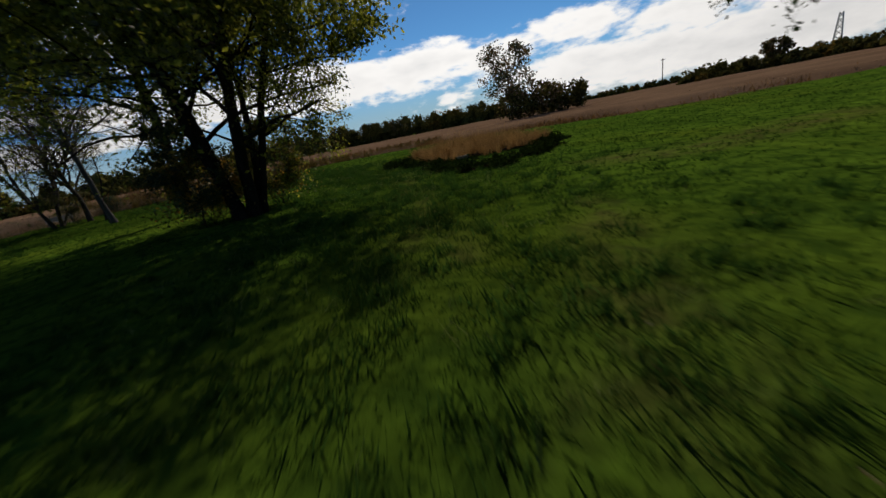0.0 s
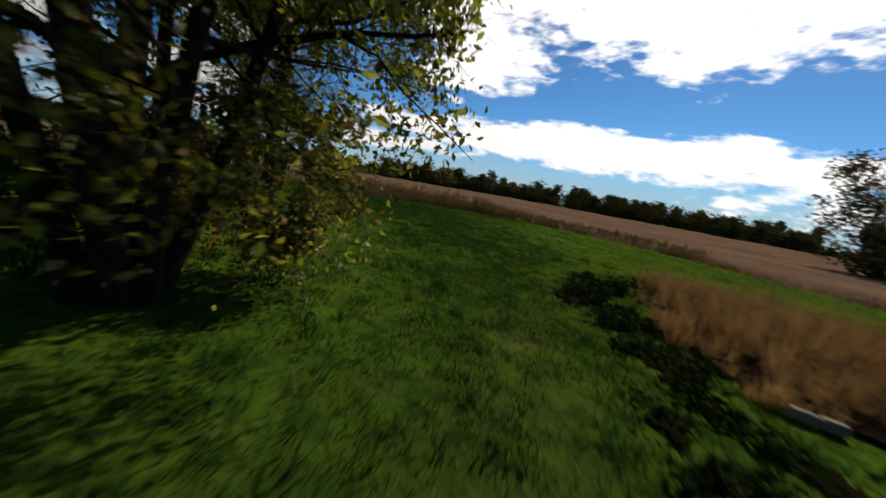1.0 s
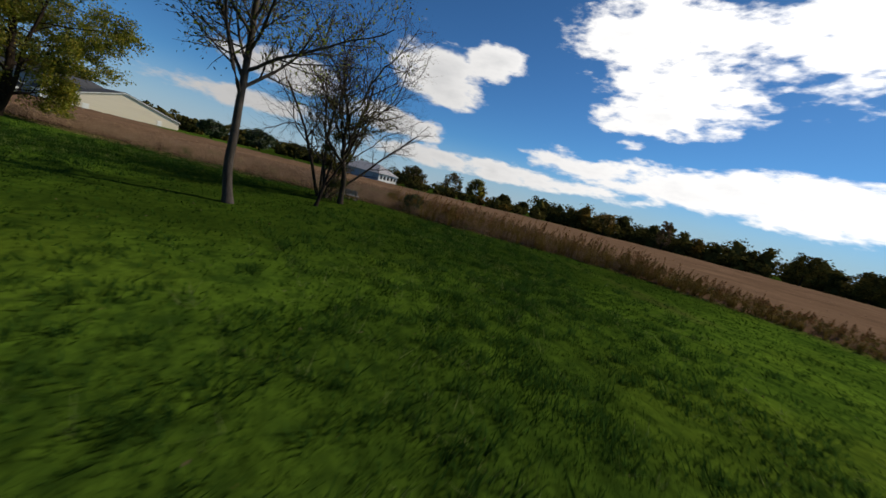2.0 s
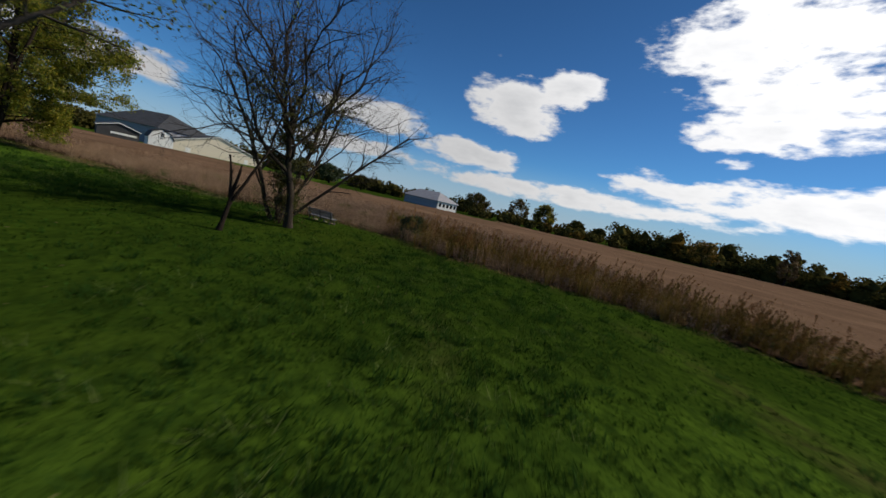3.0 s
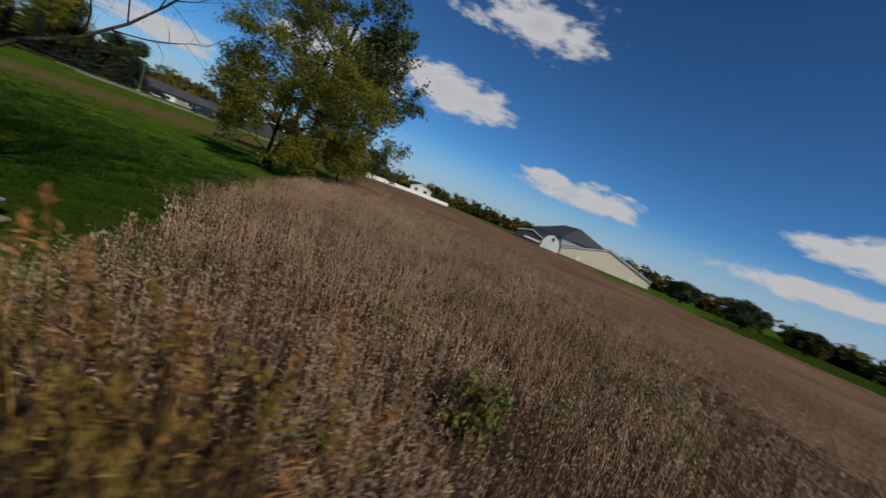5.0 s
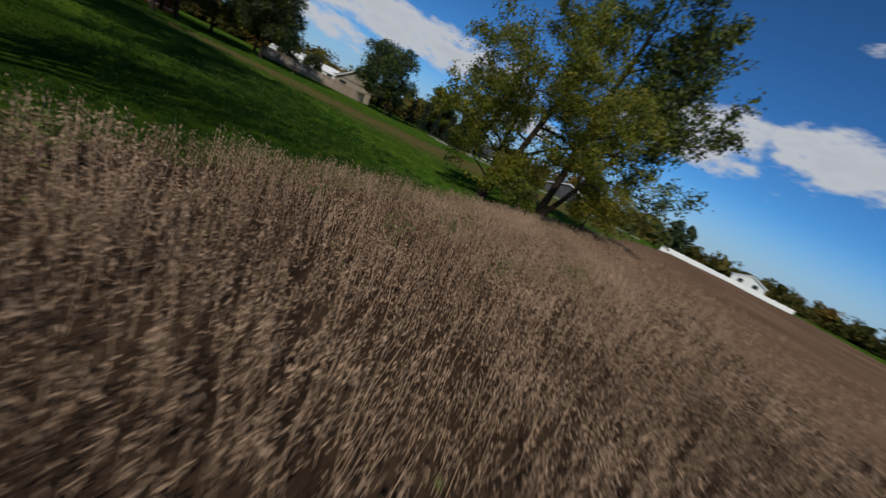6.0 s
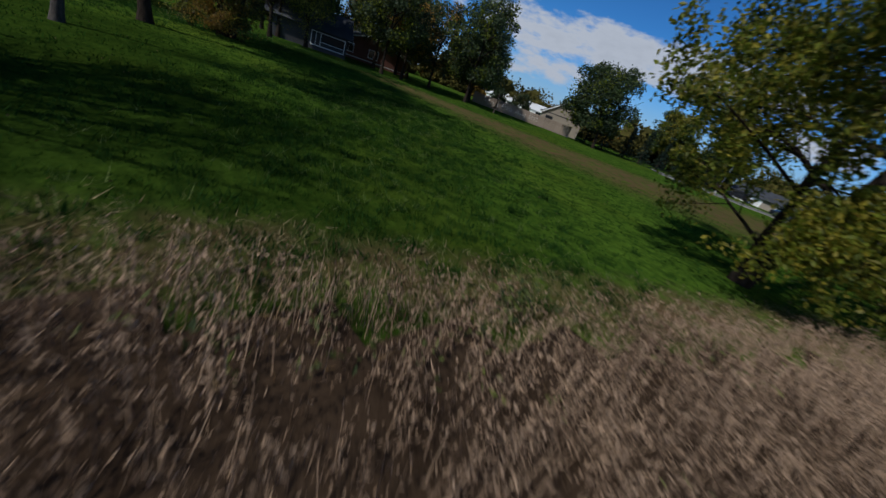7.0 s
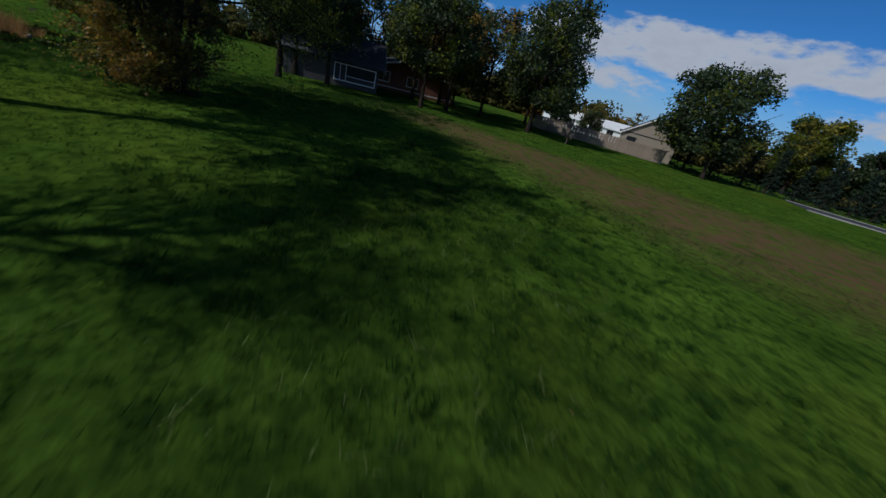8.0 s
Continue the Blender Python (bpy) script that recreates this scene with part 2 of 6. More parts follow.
M = {
    "turf": ground_material(),
    # deeper green blades, darkened as well to stand for shade
    "blade_lush_shade": surface("lush_shade_grass_blade", (0.004, 0.017, 0.003), (0.034, 0.088, 0.012), 1.5, 5.0, 0.95, 0, island=0.8, see_through=0.3),
    "blade": surface("grass_blade", (0.009, 0.028, 0.005), (0.044, 0.104, 0.017), 1.5, 5.0, 0.95, 0, island=0.6, see_through=0.3),
    "tuft": surface("dark_grass_tuft", (0.011, 0.034, 0.007), (0.050, 0.112, 0.020), 1.5, 5.0, 0.95, 0, island=0.6, see_through=0.5),
    # bleached blades, lightened further so their colour carries the grass sheen
    "blade_pale": surface("pale_grass_blade", (0.055, 0.082, 0.020), (0.25, 0.285, 0.105), 1.5, 5.0, 0.95, 0, island=0.8, see_through=0.3),
    "straw": surface("dry_grass", (0.13, 0.078, 0.035), (0.44, 0.31, 0.15), 1.6, 6.0, 0.95, 0, island=0.7, see_through=0.25),
    "matted": surface("matted_dry_grass", (0.085, 0.070, 0.030), (0.36, 0.29, 0.16), 1.2, 6.0, 0.95, 0, island=0.7, see_through=0.2),
    "crop": surface("dry_soybean", (0.072, 0.043, 0.027), (0.57, 0.400, 0.265), 0.5, 4.0, 0.95, 0, island=0.8, see_through=0.1),
    "soil": surface("field_soil", (0.022, 0.014, 0.009), (0.080, 0.053, 0.033), 1.2, 16.0, 0.98, 1.0),
    "prairie": surface("tall_grass_blade", (0.10, 0.052, 0.018), (0.54, 0.33, 0.13), 1.3, 6.0, 0.95, 0, island=0.7, see_through=0.3),
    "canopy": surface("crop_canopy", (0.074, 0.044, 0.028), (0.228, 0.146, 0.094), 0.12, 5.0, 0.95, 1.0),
    "weed": surface("dead_weed", (0.07, 0.035, 0.013), (0.44, 0.24, 0.092), 1.0, 6.0, 0.95, 0, island=0.8, see_through=0.15),
    "weed_olive": surface("olive_weed", (0.055, 0.040, 0.011), (0.34, 0.235, 0.066), 1.0, 6.0, 0.95, 0, island=0.8, see_through=0.2),
    "weed_green": surface("weed_leaf", (0.03, 0.05, 0.01), (0.17, 0.19, 0.035), 1.0, 6.0, 0.7, 0, island=0.8, see_through=0.25),
    "cover": surface("ground_cover_leaf", (0.006, 0.012, 0.003), (0.052, 0.082, 0.016), 1.0, 8.0, 0.95, 0, island=0.8, see_through=0.1),
    "mulch": surface("dark_mulch", (0.004, 0.003, 0.002), (0.020, 0.014, 0.010), 3.0, 30.0, 1.0, 0.8),
    "bark": surface("tree_bark", (0.006, 0.0045, 0.0035), (0.060, 0.046, 0.036), 3.0, 20.0, 0.95, 1.0, streak=(3, 3, 0.6)),
    "leaf": surface("green_leaf", (0.035, 0.058, 0.006), (0.29, 0.33, 0.030), 0.5, 5.0, 0.5, 0, island=0.9, see_through=0.66),
    # brighter copy of the green leaf, backlight put into its colour
    "leaf_maple_lit": surface("maple_leaf_lit", (0.045, 0.060, 0.008), (0.36, 0.36, 0.040), 0.5, 5.0, 0.5, 0, island=0.9, see_through=0.72),
    "bark_pale": surface("pale_streaked_bark", (0.014, 0.011, 0.009), (0.120, 0.102, 0.088), 2.6, 16.0, 0.85, 0.8, streak=(2.2, 2.2, 0.55)),
    "bark_grey": surface("grey_brown_bark", (0.014, 0.010, 0.007), (0.072, 0.055, 0.040), 2.0, 22.0, 0.88, 0.8, streak=(2, 2, 0.7)),
    "leaf_olive": surface("olive_leaf", (0.028, 0.033, 0.007), (0.155, 0.150, 0.026), 0.5, 5.0, 0.55, 0, island=0.9, see_through=0.45),
    "leaf_yellow": surface("yellowing_leaf", (0.08, 0.09, 0.01), (0.46, 0.39, 0.04), 0.5, 5.0, 0.5, 0, island=0.9, see_through=0.58),
    "leaf_orange": surface("turning_leaf", (0.13, 0.085, 0.014), (0.48, 0.27, 0.035), 0.7, 5.0, 0.5, 0, island=0.9, see_through=0.4),
    "leaf_brown": surface("brown_leaf", (0.05, 0.035, 0.015), (0.2, 0.13, 0.05), 0.7, 5.0, 0.6, 0, island=0.9, see_through=0.35),
    "leaf_dark": surface("dark_leaf", (0.012, 0.026, 0.008), (0.055, 0.085, 0.02), 0.4, 4.0, 0.55, 0, island=0.9, see_through=0.25),
    "needle": surface("spruce_needle", (0.006, 0.015, 0.008), (0.030, 0.050, 0.032), 0.5, 4.0, 0.8, 0, island=0.9, see_through=0.1),
    "far_leaf": surface("far_wood_leaf", (0.024, 0.028, 0.009), (0.150, 0.128, 0.034), 0.03, 0.6, 0.95, 0, island=0.9, see_through=0.2),
    "far_turning": surface("far_turning_leaf", (0.045, 0.032, 0.008), (0.24, 0.15, 0.032), 0.05, 0.6, 0.95, 0, island=0.9, see_through=0.2),
    "bench": surface("weathered_board", (0.13, 0.13, 0.14), (0.34, 0.34, 0.36), 2.0, 30.0, 0.75, 0.5, streak=(1, 12, 12), each=0.4),
    "bench_leg": surface("dark_support", (0.035, 0.035, 0.035), (0.10, 0.10, 0.10), 4.0, 40.0, 0.8, 0.4),
    "concrete": surface("concrete", (0.24, 0.225, 0.20), (0.42, 0.40, 0.36), 1.5, 30.0, 0.9, 0.4),
    "stone": surface("edging_stone", (0.16, 0.125, 0.09), (0.36, 0.30, 0.225), 3.0, 25.0, 0.9, 0.6),
    "asphalt": surface("asphalt", (0.035, 0.036, 0.04), (0.07, 0.072, 0.078), 0.5, 30.0, 0.9, 0.5),
    "white": surface("white_paint", (0.72, 0.72, 0.70), (0.85, 0.85, 0.83), 0.8, 15.0, 0.6, 0.1),
    "beige": surface("beige_siding", (0.62, 0.55, 0.43), (0.76, 0.69, 0.55), 0.4, 8.0, 0.7, 0.2, streak=(0.2, 0.2, 6)),
    "taupe": surface("taupe_siding", (0.25, 0.21, 0.165), (0.34, 0.295, 0.235), 0.4, 8.0, 0.8, 0.2, streak=(0.2, 0.2, 6)),
    "grey_wall": surface("grey_siding", (0.24, 0.26, 0.30), (0.36, 0.38, 0.43), 0.4, 8.0, 0.7, 0.2, streak=(0.2, 0.2, 6)),
    "shingle": surface("grey_shingle", (0.10, 0.105, 0.12), (0.2, 0.21, 0.23), 0.8, 10.0, 0.9, 0.4),
    "shingle_dark": surface("charcoal_shingle", (0.03, 0.032, 0.036), (0.085, 0.09, 0.10), 0.8, 10.0, 0.9, 0.4),
    "shingle_pale": surface("pale_shingle", (0.26, 0.26, 0.28), (0.4, 0.4, 0.43), 0.8, 10.0, 0.9, 0.4),
    "fence_board": surface("taupe_fence_board", (0.20, 0.155, 0.12), (0.33, 0.265, 0.21), 1.0, 16.0, 0.85, 0.3, each=0.3),
    "brick": surface("red_brick_wall", (0.13, 0.055, 0.04), (0.26, 0.12, 0.09), 1.0, 14.0, 0.9, 0.4),
    "dark_wall": surface("dark_siding", (0.03, 0.03, 0.032), (0.08, 0.08, 0.085), 0.5, 9.0, 0.8, 0.2),
    "glass": surface("window_glass", (0.01, 0.012, 0.015), (0.03, 0.035, 0.04), 0.5, 3.0, 0.08, 0),
    "car_black": surface("black_car_paint", (0.008, 0.008, 0.01), (0.02, 0.02, 0.024), 0.5, 5.0, 0.2, 0),
    "car_dark": surface("dark_car_paint", (0.02, 0.025, 0.035), (0.045, 0.055, 0.07), 0.5, 5.0, 0.25, 0, metal=0.3),
    "rubber": surface("tyre_rubber", (0.012, 0.012, 0.012), (0.03, 0.03, 0.03), 3.0, 30.0, 0.8, 0.2),
    "steel": surface("galvanised_steel", (0.30, 0.31, 0.32), (0.5, 0.5, 0.5), 2.0, 20.0, 0.45, 0.1, metal=0.8),
    "pole_wood": surface("pole_wood", (0.06, 0.045, 0.035), (0.16, 0.12, 0.09), 1.0, 20.0, 0.9, 0.4, streak=(6, 6, 0.5)),
}


# ---- mesh helpers ----
def mesh_of(name, verts, faces, mat, smooth=False):
    """A mesh from arrays: faces all of one size."""
    verts, faces = np.asarray(verts, np.float32), np.asarray(faces, np.int32)
    me = bpy.data.meshes.new(name)
    me.vertices.add(len(verts))
    me.vertices.foreach_set("co", verts.ravel())
    k = faces.shape[1]
    me.loops.add(faces.size)
    me.loops.foreach_set("vertex_index", faces.ravel())
    me.polygons.add(len(faces))
    me.polygons.foreach_set("loop_start", np.arange(0, faces.size, k, dtype=np.int32))
    me.polygons.foreach_set("use_smooth", np.full(len(faces), smooth))
    me.update(calc_edges=True)
    me.validate()
    me.materials.append(mat)
    return me


def thing(name, label, category, m=None, group="", kind=""):
    e = new(name)
    e.empty_display_size = 0.2
    if m is not None:
        e.matrix_world = m
    return tagged(e, label, category, group, kind)


def part(name, data, mat, parent, label="", at=None):
    """One mesh object under a thing or a part, from a bmesh or a mesh; at: its pose in the parent."""
    if isinstance(data, bmesh.types.BMesh):
        me = bpy.data.meshes.new(name)
        data.to_mesh(me)
        data.free()
        me.materials.append(mat)
    else:
        me = data
    ob = new(name, me)
    ob.parent = parent
    if at is not None:
        ob.matrix_local = at
    return tagged(ob, label)


def box(sx, sy, sz, at=(0, 0, 0), bevel=0.01, turn=None, bm=None):
    """A bevelled box whose base centre is at the given place."""
    own = bmesh.new()
    bmesh.ops.create_cube(own, size=1.0)
    bmesh.ops.scale(own, vec=(sx, sy, sz), verts=own.verts)
    if bevel:
        bmesh.ops.bevel(own, geom=own.edges[:], offset=min(bevel, 0.3 * min(sx, sy, sz)), segments=1, affect="EDGES")
    m = Matrix.Translation((at[0], at[1], at[2] + sz / 2)) @ (turn or Matrix())
    bmesh.ops.transform(own, matrix=m, verts=own.verts)
    return own


def prism(outline, depth, axis_from=0.0):
    """Extrudes an outline in the x-z plane along y by depth, from y = axis_from."""
    bm = bmesh.new()
    a = [bm.verts.new((x, axis_from, z)) for x, z in outline]
    b = [bm.verts.new((x, axis_from + depth, z)) for x, z in outline]
    bm.faces.new(a)
    bm.faces.new(b[::-1])
    n = len(outline)
    for i in range(n):
        bm.faces.new((a[i], b[i], b[(i + 1) % n], a[(i + 1) % n]))
    bmesh.ops.recalc_face_normals(bm, faces=bm.faces[:])
    return bm


def tubes(paths, sides):
    """Arrays for tapered tubes along paths of (points, radii)."""
    vs, fs, base = [], [], 0
    ring = np.linspace(0, 2 * np.pi, sides, endpoint=False)
    for pts, rad in paths:
        pts = np.asarray(pts, float)
        tan = np.gradient(pts, axis=0)
        tan /= np.linalg.norm(tan, axis=1, keepdims=True) + 1e-9
        ref = np.where(np.abs(tan[:, 2:3]) > 0.9, [[1.0, 0, 0]], [[0, 0, 1.0]])
        u = np.cross(tan, ref)
        u /= np.linalg.norm(u, axis=1, keepdims=True) + 1e-9
        w = np.cross(tan, u)
        rad = np.asarray(rad, float)
        circle = u[:, None] * np.cos(ring)[None, :, None] + w[:, None] * np.sin(ring)[None, :, None]
        vs.append((pts[:, None] + circle * rad[:, None, None]).reshape(-1, 3))
        n = len(pts)
        i = np.arange(n - 1)[:, None] * sides + np.arange(sides)[None]
        j = np.arange(n - 1)[:, None] * sides + (np.arange(sides)[None] + 1) % sides
        fs.append(np.stack([i, j, j + sides, i + sides], -1).reshape(-1, 4) + base)
        base += n * sides
    return np.concatenate(vs), np.concatenate(fs)


def leaf_cards(rng, centres, size, slim=0.5, droop=0.0):
    """Folded diamond leaves at the given centres, turned at random."""
    n = len(centres)
    a = rng.normal(size=(n, 3))
    a[:, 2] -= droop
    a /= np.linalg.norm(a, axis=1, keepdims=True)
    b = np.cross(a, rng.normal(size=(n, 3)))
    b /= np.linalg.norm(b, axis=1, keepdims=True) + 1e-9
    c = np.cross(a, b)
    s = (size * rng.uniform(0.6, 1.25, n))[:, None]
    fold = c * s * 0.12
    v = np.stack([centres - a * s / 2, centres + b * s * slim / 2 + fold, centres + a * s / 2, centres - b * s * slim / 2 + fold], 1)
    return v.reshape(-1, 3), np.arange(4 * n).reshape(n, 4)


def join(chunks):
    """Joins (verts, faces) arrays."""
    vs, fs, base = [], [], 0
    for v, f in chunks:
        vs.append(v)
        fs.append(f + base)
        base += len(v)
    return np.concatenate(vs), np.concatenate(fs)


# ---- ground and fields ----
# the mown lawn's outline: the field's edge from the south-west round to the north-east, then far to the east and south
LAWN = np.array([(-82, -57), (-63, -26), (-50.5, 0), (-45.9, 8), (-42.5, 15), (-40.3, 19.5), (-39.2, 23.5), (-38, 26.3), (-36.3, 28.6),
                 (-33.5, 30.3), (-31.7, 32.8), (-29, 37), (-25, 40), (-17.5, 41.8), (-9, 40.5), (-2, 36.5), (3.5, 31), (9, 26), (19, 23.5),
                 (60, 25), (220, 40), (220, -220), (-82, -220)], float)
TRACK = np.array([(-8, -5.5), (-14, -7.5), (-21, -9.5), (-28, -10.5), (-35, -14.5), (-43, -19.5), (-62, -42)], float)   # trodden, dried strip


def inside(px, py, poly):
    px, py = np.asarray(px, float), np.asarray(py, float)
    hit = np.zeros(px.shape, bool)
    x0, y0 = poly[-1]
    for x1, y1 in poly:
        cross = ((y1 > py) != (y0 > py)) & (px < (x0 - x1) * (py - y1) / (y0 - y1 + 1e-12) + x1)
        hit ^= cross
        x0, y0 = x1, y1
    return hit


def to_line(px, py, line):
    """Distance to a polyline."""
    best = np.full(np.shape(px), 1e9)
    for (x0, y0), (x1, y1) in zip(line[:-1], line[1:]):
        dx, dy = x1 - x0, y1 - y0
        s = np.clip(((px - x0) * dx + (py - y0) * dy) / (dx * dx + dy * dy), 0, 1)
        best = np.minimum(best, np.hypot(px - x0 - s * dx, py - y0 - s * dy))
    return best


def swell(x, y):
    """Unevenness of the turf, with a low rise by the bench."""
    return 0.035 * np.sin(x * 0.9 + 1.3 * np.sin(y * 0.5)) * np.sin(y * 0.8 + 0.7) + 0.02 * np.sin(2.3 * x + y) * np.sin(1.9 * y - 0.6 * x) + 0.16 * np.exp(-((x + 36.3) ** 2 + (y - 24.1) ** 2) / 5.0)


def in_field(x, y):
    f = ~inside(x, y, LAWN) & (x > -112 + 4 * np.sin(y * 0.05)) & (x < 215) & (y < 190)
    return f & ~((y < -56) & (x < -60))


def axis(lo, hi, step, far):
    mid = np.arange(lo, hi + 1e-6, step)
    out = step * 1.25 ** np.arange(1, 60)
    reach = np.cumsum(out)
    reach = reach[reach < far]
    return np.concatenate([(lo - reach)[::-1], mid, hi + reach])


# where the lawn is seen from close by
WAY = np.array([(-6.6, -3), (-7.4, 5), (-9.5, 14), (-14, 21), (-20, 26), (-28, 29)], float)
BACK = np.array([(-42, 17), (-38, 13), (-32, 9), (-26, 4)], float)
# matted dry grass between lawn and crop
DRY_RIM = np.array([(-40.3, 19.2), (-40.6, 18.4), (-41.1, 16.6), (-42.1, 14.6), (-43.3, 12.4), (-44.8, 9.2), (-47.5, 4)], float)
# faint trodden streaks in the grass
STREAKS = [([(-4.4, 4.2), (-5.0, 2.0), (-5.8, -0.4)], 0.6), ([(-10.6, 16.6), (-8.6, 12.8), (-7.8, 7.6), (-7.0, 3.0)], 0.55), ([(-2.4, 8.6), (0.5, 8.0), (4.5, 9.0)], 1.1),
           ([(-19.0, 33.4), (-23.0, 34.6), (-26.0, 35.0)], 0.7), ([(-25, 28.2), (-22, 27.4)], 0.5)]
# planting bed: its rim, and the tall grass within
BED = np.array([(-11.3, 20.6), (-10.6, 18.6), (-9.4, 16.6), (-8.4, 14.4), (-7.4, 12.3), (-6.4, 11.2), (-5.0, 10.9), (-3.2, 11.6), (-1.6, 13.3), (-0.6, 16), (0.0, 20), (-1.6, 23.5), (-5, 25.8), (-9.6, 24.6)], float)
TALL = np.array([(-9.3, 23.2), (-8.4, 20.4), (-7.7, 17.9), (-6.7, 16.6), (-4.8, 16.1), (-2.8, 16.9), (-1.4, 18.3), (-0.9, 21), (-2.6, 23.6), (-5.4, 25.2), (-8, 24.8)], float)


BED = BED + (np.array([-5.2, 18.4]) - BED) * 0.05


WEEDS = np.array([(-38.8, 29.6), (-37.2, 30.6), (-35.2, 32.4), (-33.4, 34.8), (-30.8, 38.4), (-26.5, 41.6), (-18, 43.6), (-9, 42.4)], float)  # line of tall weeds


def bare_soil(x, y):
    """Where the bed's dark soil lies open: irregular patches, thickest along the rim."""
    n = np.sin(1.9 * x + 1.6 * np.sin(1.3 * y)) * np.sin(2.2 * y + 1.2 * np.sin(1.7 * x)) + 0.5 * np.sin(5.3 * x + 1.1 * y) * np.sin(4.7 * y - 2.0 * x)
    d = to_line(x, y, np.vstack([BED, BED[:1]])) * np.where(inside(x, y, BED), 1, -1)
    rim = np.exp(-((d - 0.9) / 1.1) ** 2)
    return inside(x, y, TALL) | ((d > -0.35) & (n + 1.15 * rim - 0.25 * (d < 0.1) > 0.96))


def build_ground():
    xs, ys = axis(-75, 25, 0.75, 3000), axis(-60, 60, 0.75, 3000)
    X, Y = np.meshgrid(xs, ys, indexing="ij")
    Z = swell(X, Y) * np.clip(1.4 - np.hypot(X + 25, Y - 8) / 90, 0, 1)
    Z = Z - 0.16 * in_field(X, Y) * np.clip(to_line(X, Y, LAWN[:20]) / 0.9 - 2.0, 0, 1)
    nx, ny = X.shape
    i = (np.arange(nx - 1)[:, None] * ny + np.arange(ny - 1)[None]).ravel()
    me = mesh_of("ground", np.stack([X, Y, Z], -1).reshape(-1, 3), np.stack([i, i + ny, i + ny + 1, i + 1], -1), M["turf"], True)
    d = to_line(X, Y, TRACK)
    wear = np.clip(1.6 - d / (3.0 + 0.17 * np.clip(-X - 12, 0, 30)), 0, 1)
    wear = np.maximum(wear, 0.6 * np.clip(1.0 - to_line(X, Y, LAWN[:19]) / 0.8, 0, 1))
    wear = np.maximum(wear, np.clip(1.5 - to_line(X, Y, DRY_RIM) / 0.8, 0, 1))
    for streak, wide in STREAKS:
        wear = np.maximum(wear, 0.4 * np.clip(1.2 - to_line(X, Y, np.array(streak, float)) / wide, 0, 1))
    # thatch colour along the ways also carries the shade between blades
    thatch_shade = 0.45 * np.clip(1.3 - np.minimum(to_line(X, Y, WAY), to_line(X, Y, BACK)) / 4.6, 0, 1) * (1 - 0.6 * wear)
    # western part: deeper green turf, with shade put into its colour too
    lush_shade = np.clip((-18 - X) / 5, 0, 1) * np.clip((Y - 12) / 4, 0, 1)
    thatch_shade = np.maximum(thatch_shade, 0.72 * lush_shade * (1 - 0.6 * wear))
    me.attributes.new("thatch_shade", "FLOAT", "POINT").data.foreach_set("value", thatch_shade.ravel().astype(np.float32))
    me.attributes.new("wear", "FLOAT", "POINT").data.foreach_set("value", wear.ravel().astype(np.float32))
    return tagged(new("ground", me), "mown green lawn with worn, dried patches", "lawn", kind="structure")


build_ground()


CROP_WAY = np.array([(-33, 34), (-38, 31.5), (-42, 30), (-45.5, 26), (-46.6, 21.5), (-44.5, 17), (-46, 10)], float)


def build_canopy():
    """The field's closed crop, as one rough sheet under the single plants."""
    xs, ys = axis(-75, 20, 0.7, 190), axis(-60, 60, 0.7, 160)
    xs, ys = xs[(xs > -125) & (xs < 218)], ys[(ys > -75) & (ys < 195)]
    X, Y = np.meshgrid(xs, ys, indexing="ij")
    rng = np.random.default_rng(5)
    F = in_field(X, Y)
    edge = np.clip(to_line(X, Y, LAWN[:20]) / 2.2, 0.02, 1)
    near = np.clip(1.25 - to_line(X, Y, CROP_WAY) / 16, 0, 1)
    rise = np.clip(1.0 - near / 0.55, 0.0, 1)
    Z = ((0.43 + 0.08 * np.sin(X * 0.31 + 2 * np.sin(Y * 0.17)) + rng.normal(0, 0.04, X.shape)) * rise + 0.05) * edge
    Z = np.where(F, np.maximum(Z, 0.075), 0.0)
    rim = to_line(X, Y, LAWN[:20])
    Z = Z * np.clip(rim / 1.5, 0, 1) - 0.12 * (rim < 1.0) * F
    nx, ny = X.shape
    i = (np.arange(nx - 1)[:, None] * ny + np.arange(ny - 1)[None])
    keep = (F[:-1, :-1] & F[1:, :-1] & F[:-1, 1:] & F[1:, 1:]).ravel()
    bare = (near[:-1, :-1] > 0.55).ravel()
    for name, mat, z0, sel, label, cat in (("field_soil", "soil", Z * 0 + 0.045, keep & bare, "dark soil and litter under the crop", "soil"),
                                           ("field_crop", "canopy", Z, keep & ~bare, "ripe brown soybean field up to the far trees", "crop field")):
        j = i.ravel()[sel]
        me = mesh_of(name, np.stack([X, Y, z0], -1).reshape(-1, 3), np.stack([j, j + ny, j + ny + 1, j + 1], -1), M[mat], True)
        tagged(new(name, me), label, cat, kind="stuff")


build_canopy()


def scatter(rng, lo, hi, per_m2):
    n = int((hi[0] - lo[0]) * (hi[1] - lo[1]) * per_m2)
    return rng.uniform(lo[0], hi[0], n), rng.uniform(lo[1], hi[1], n)


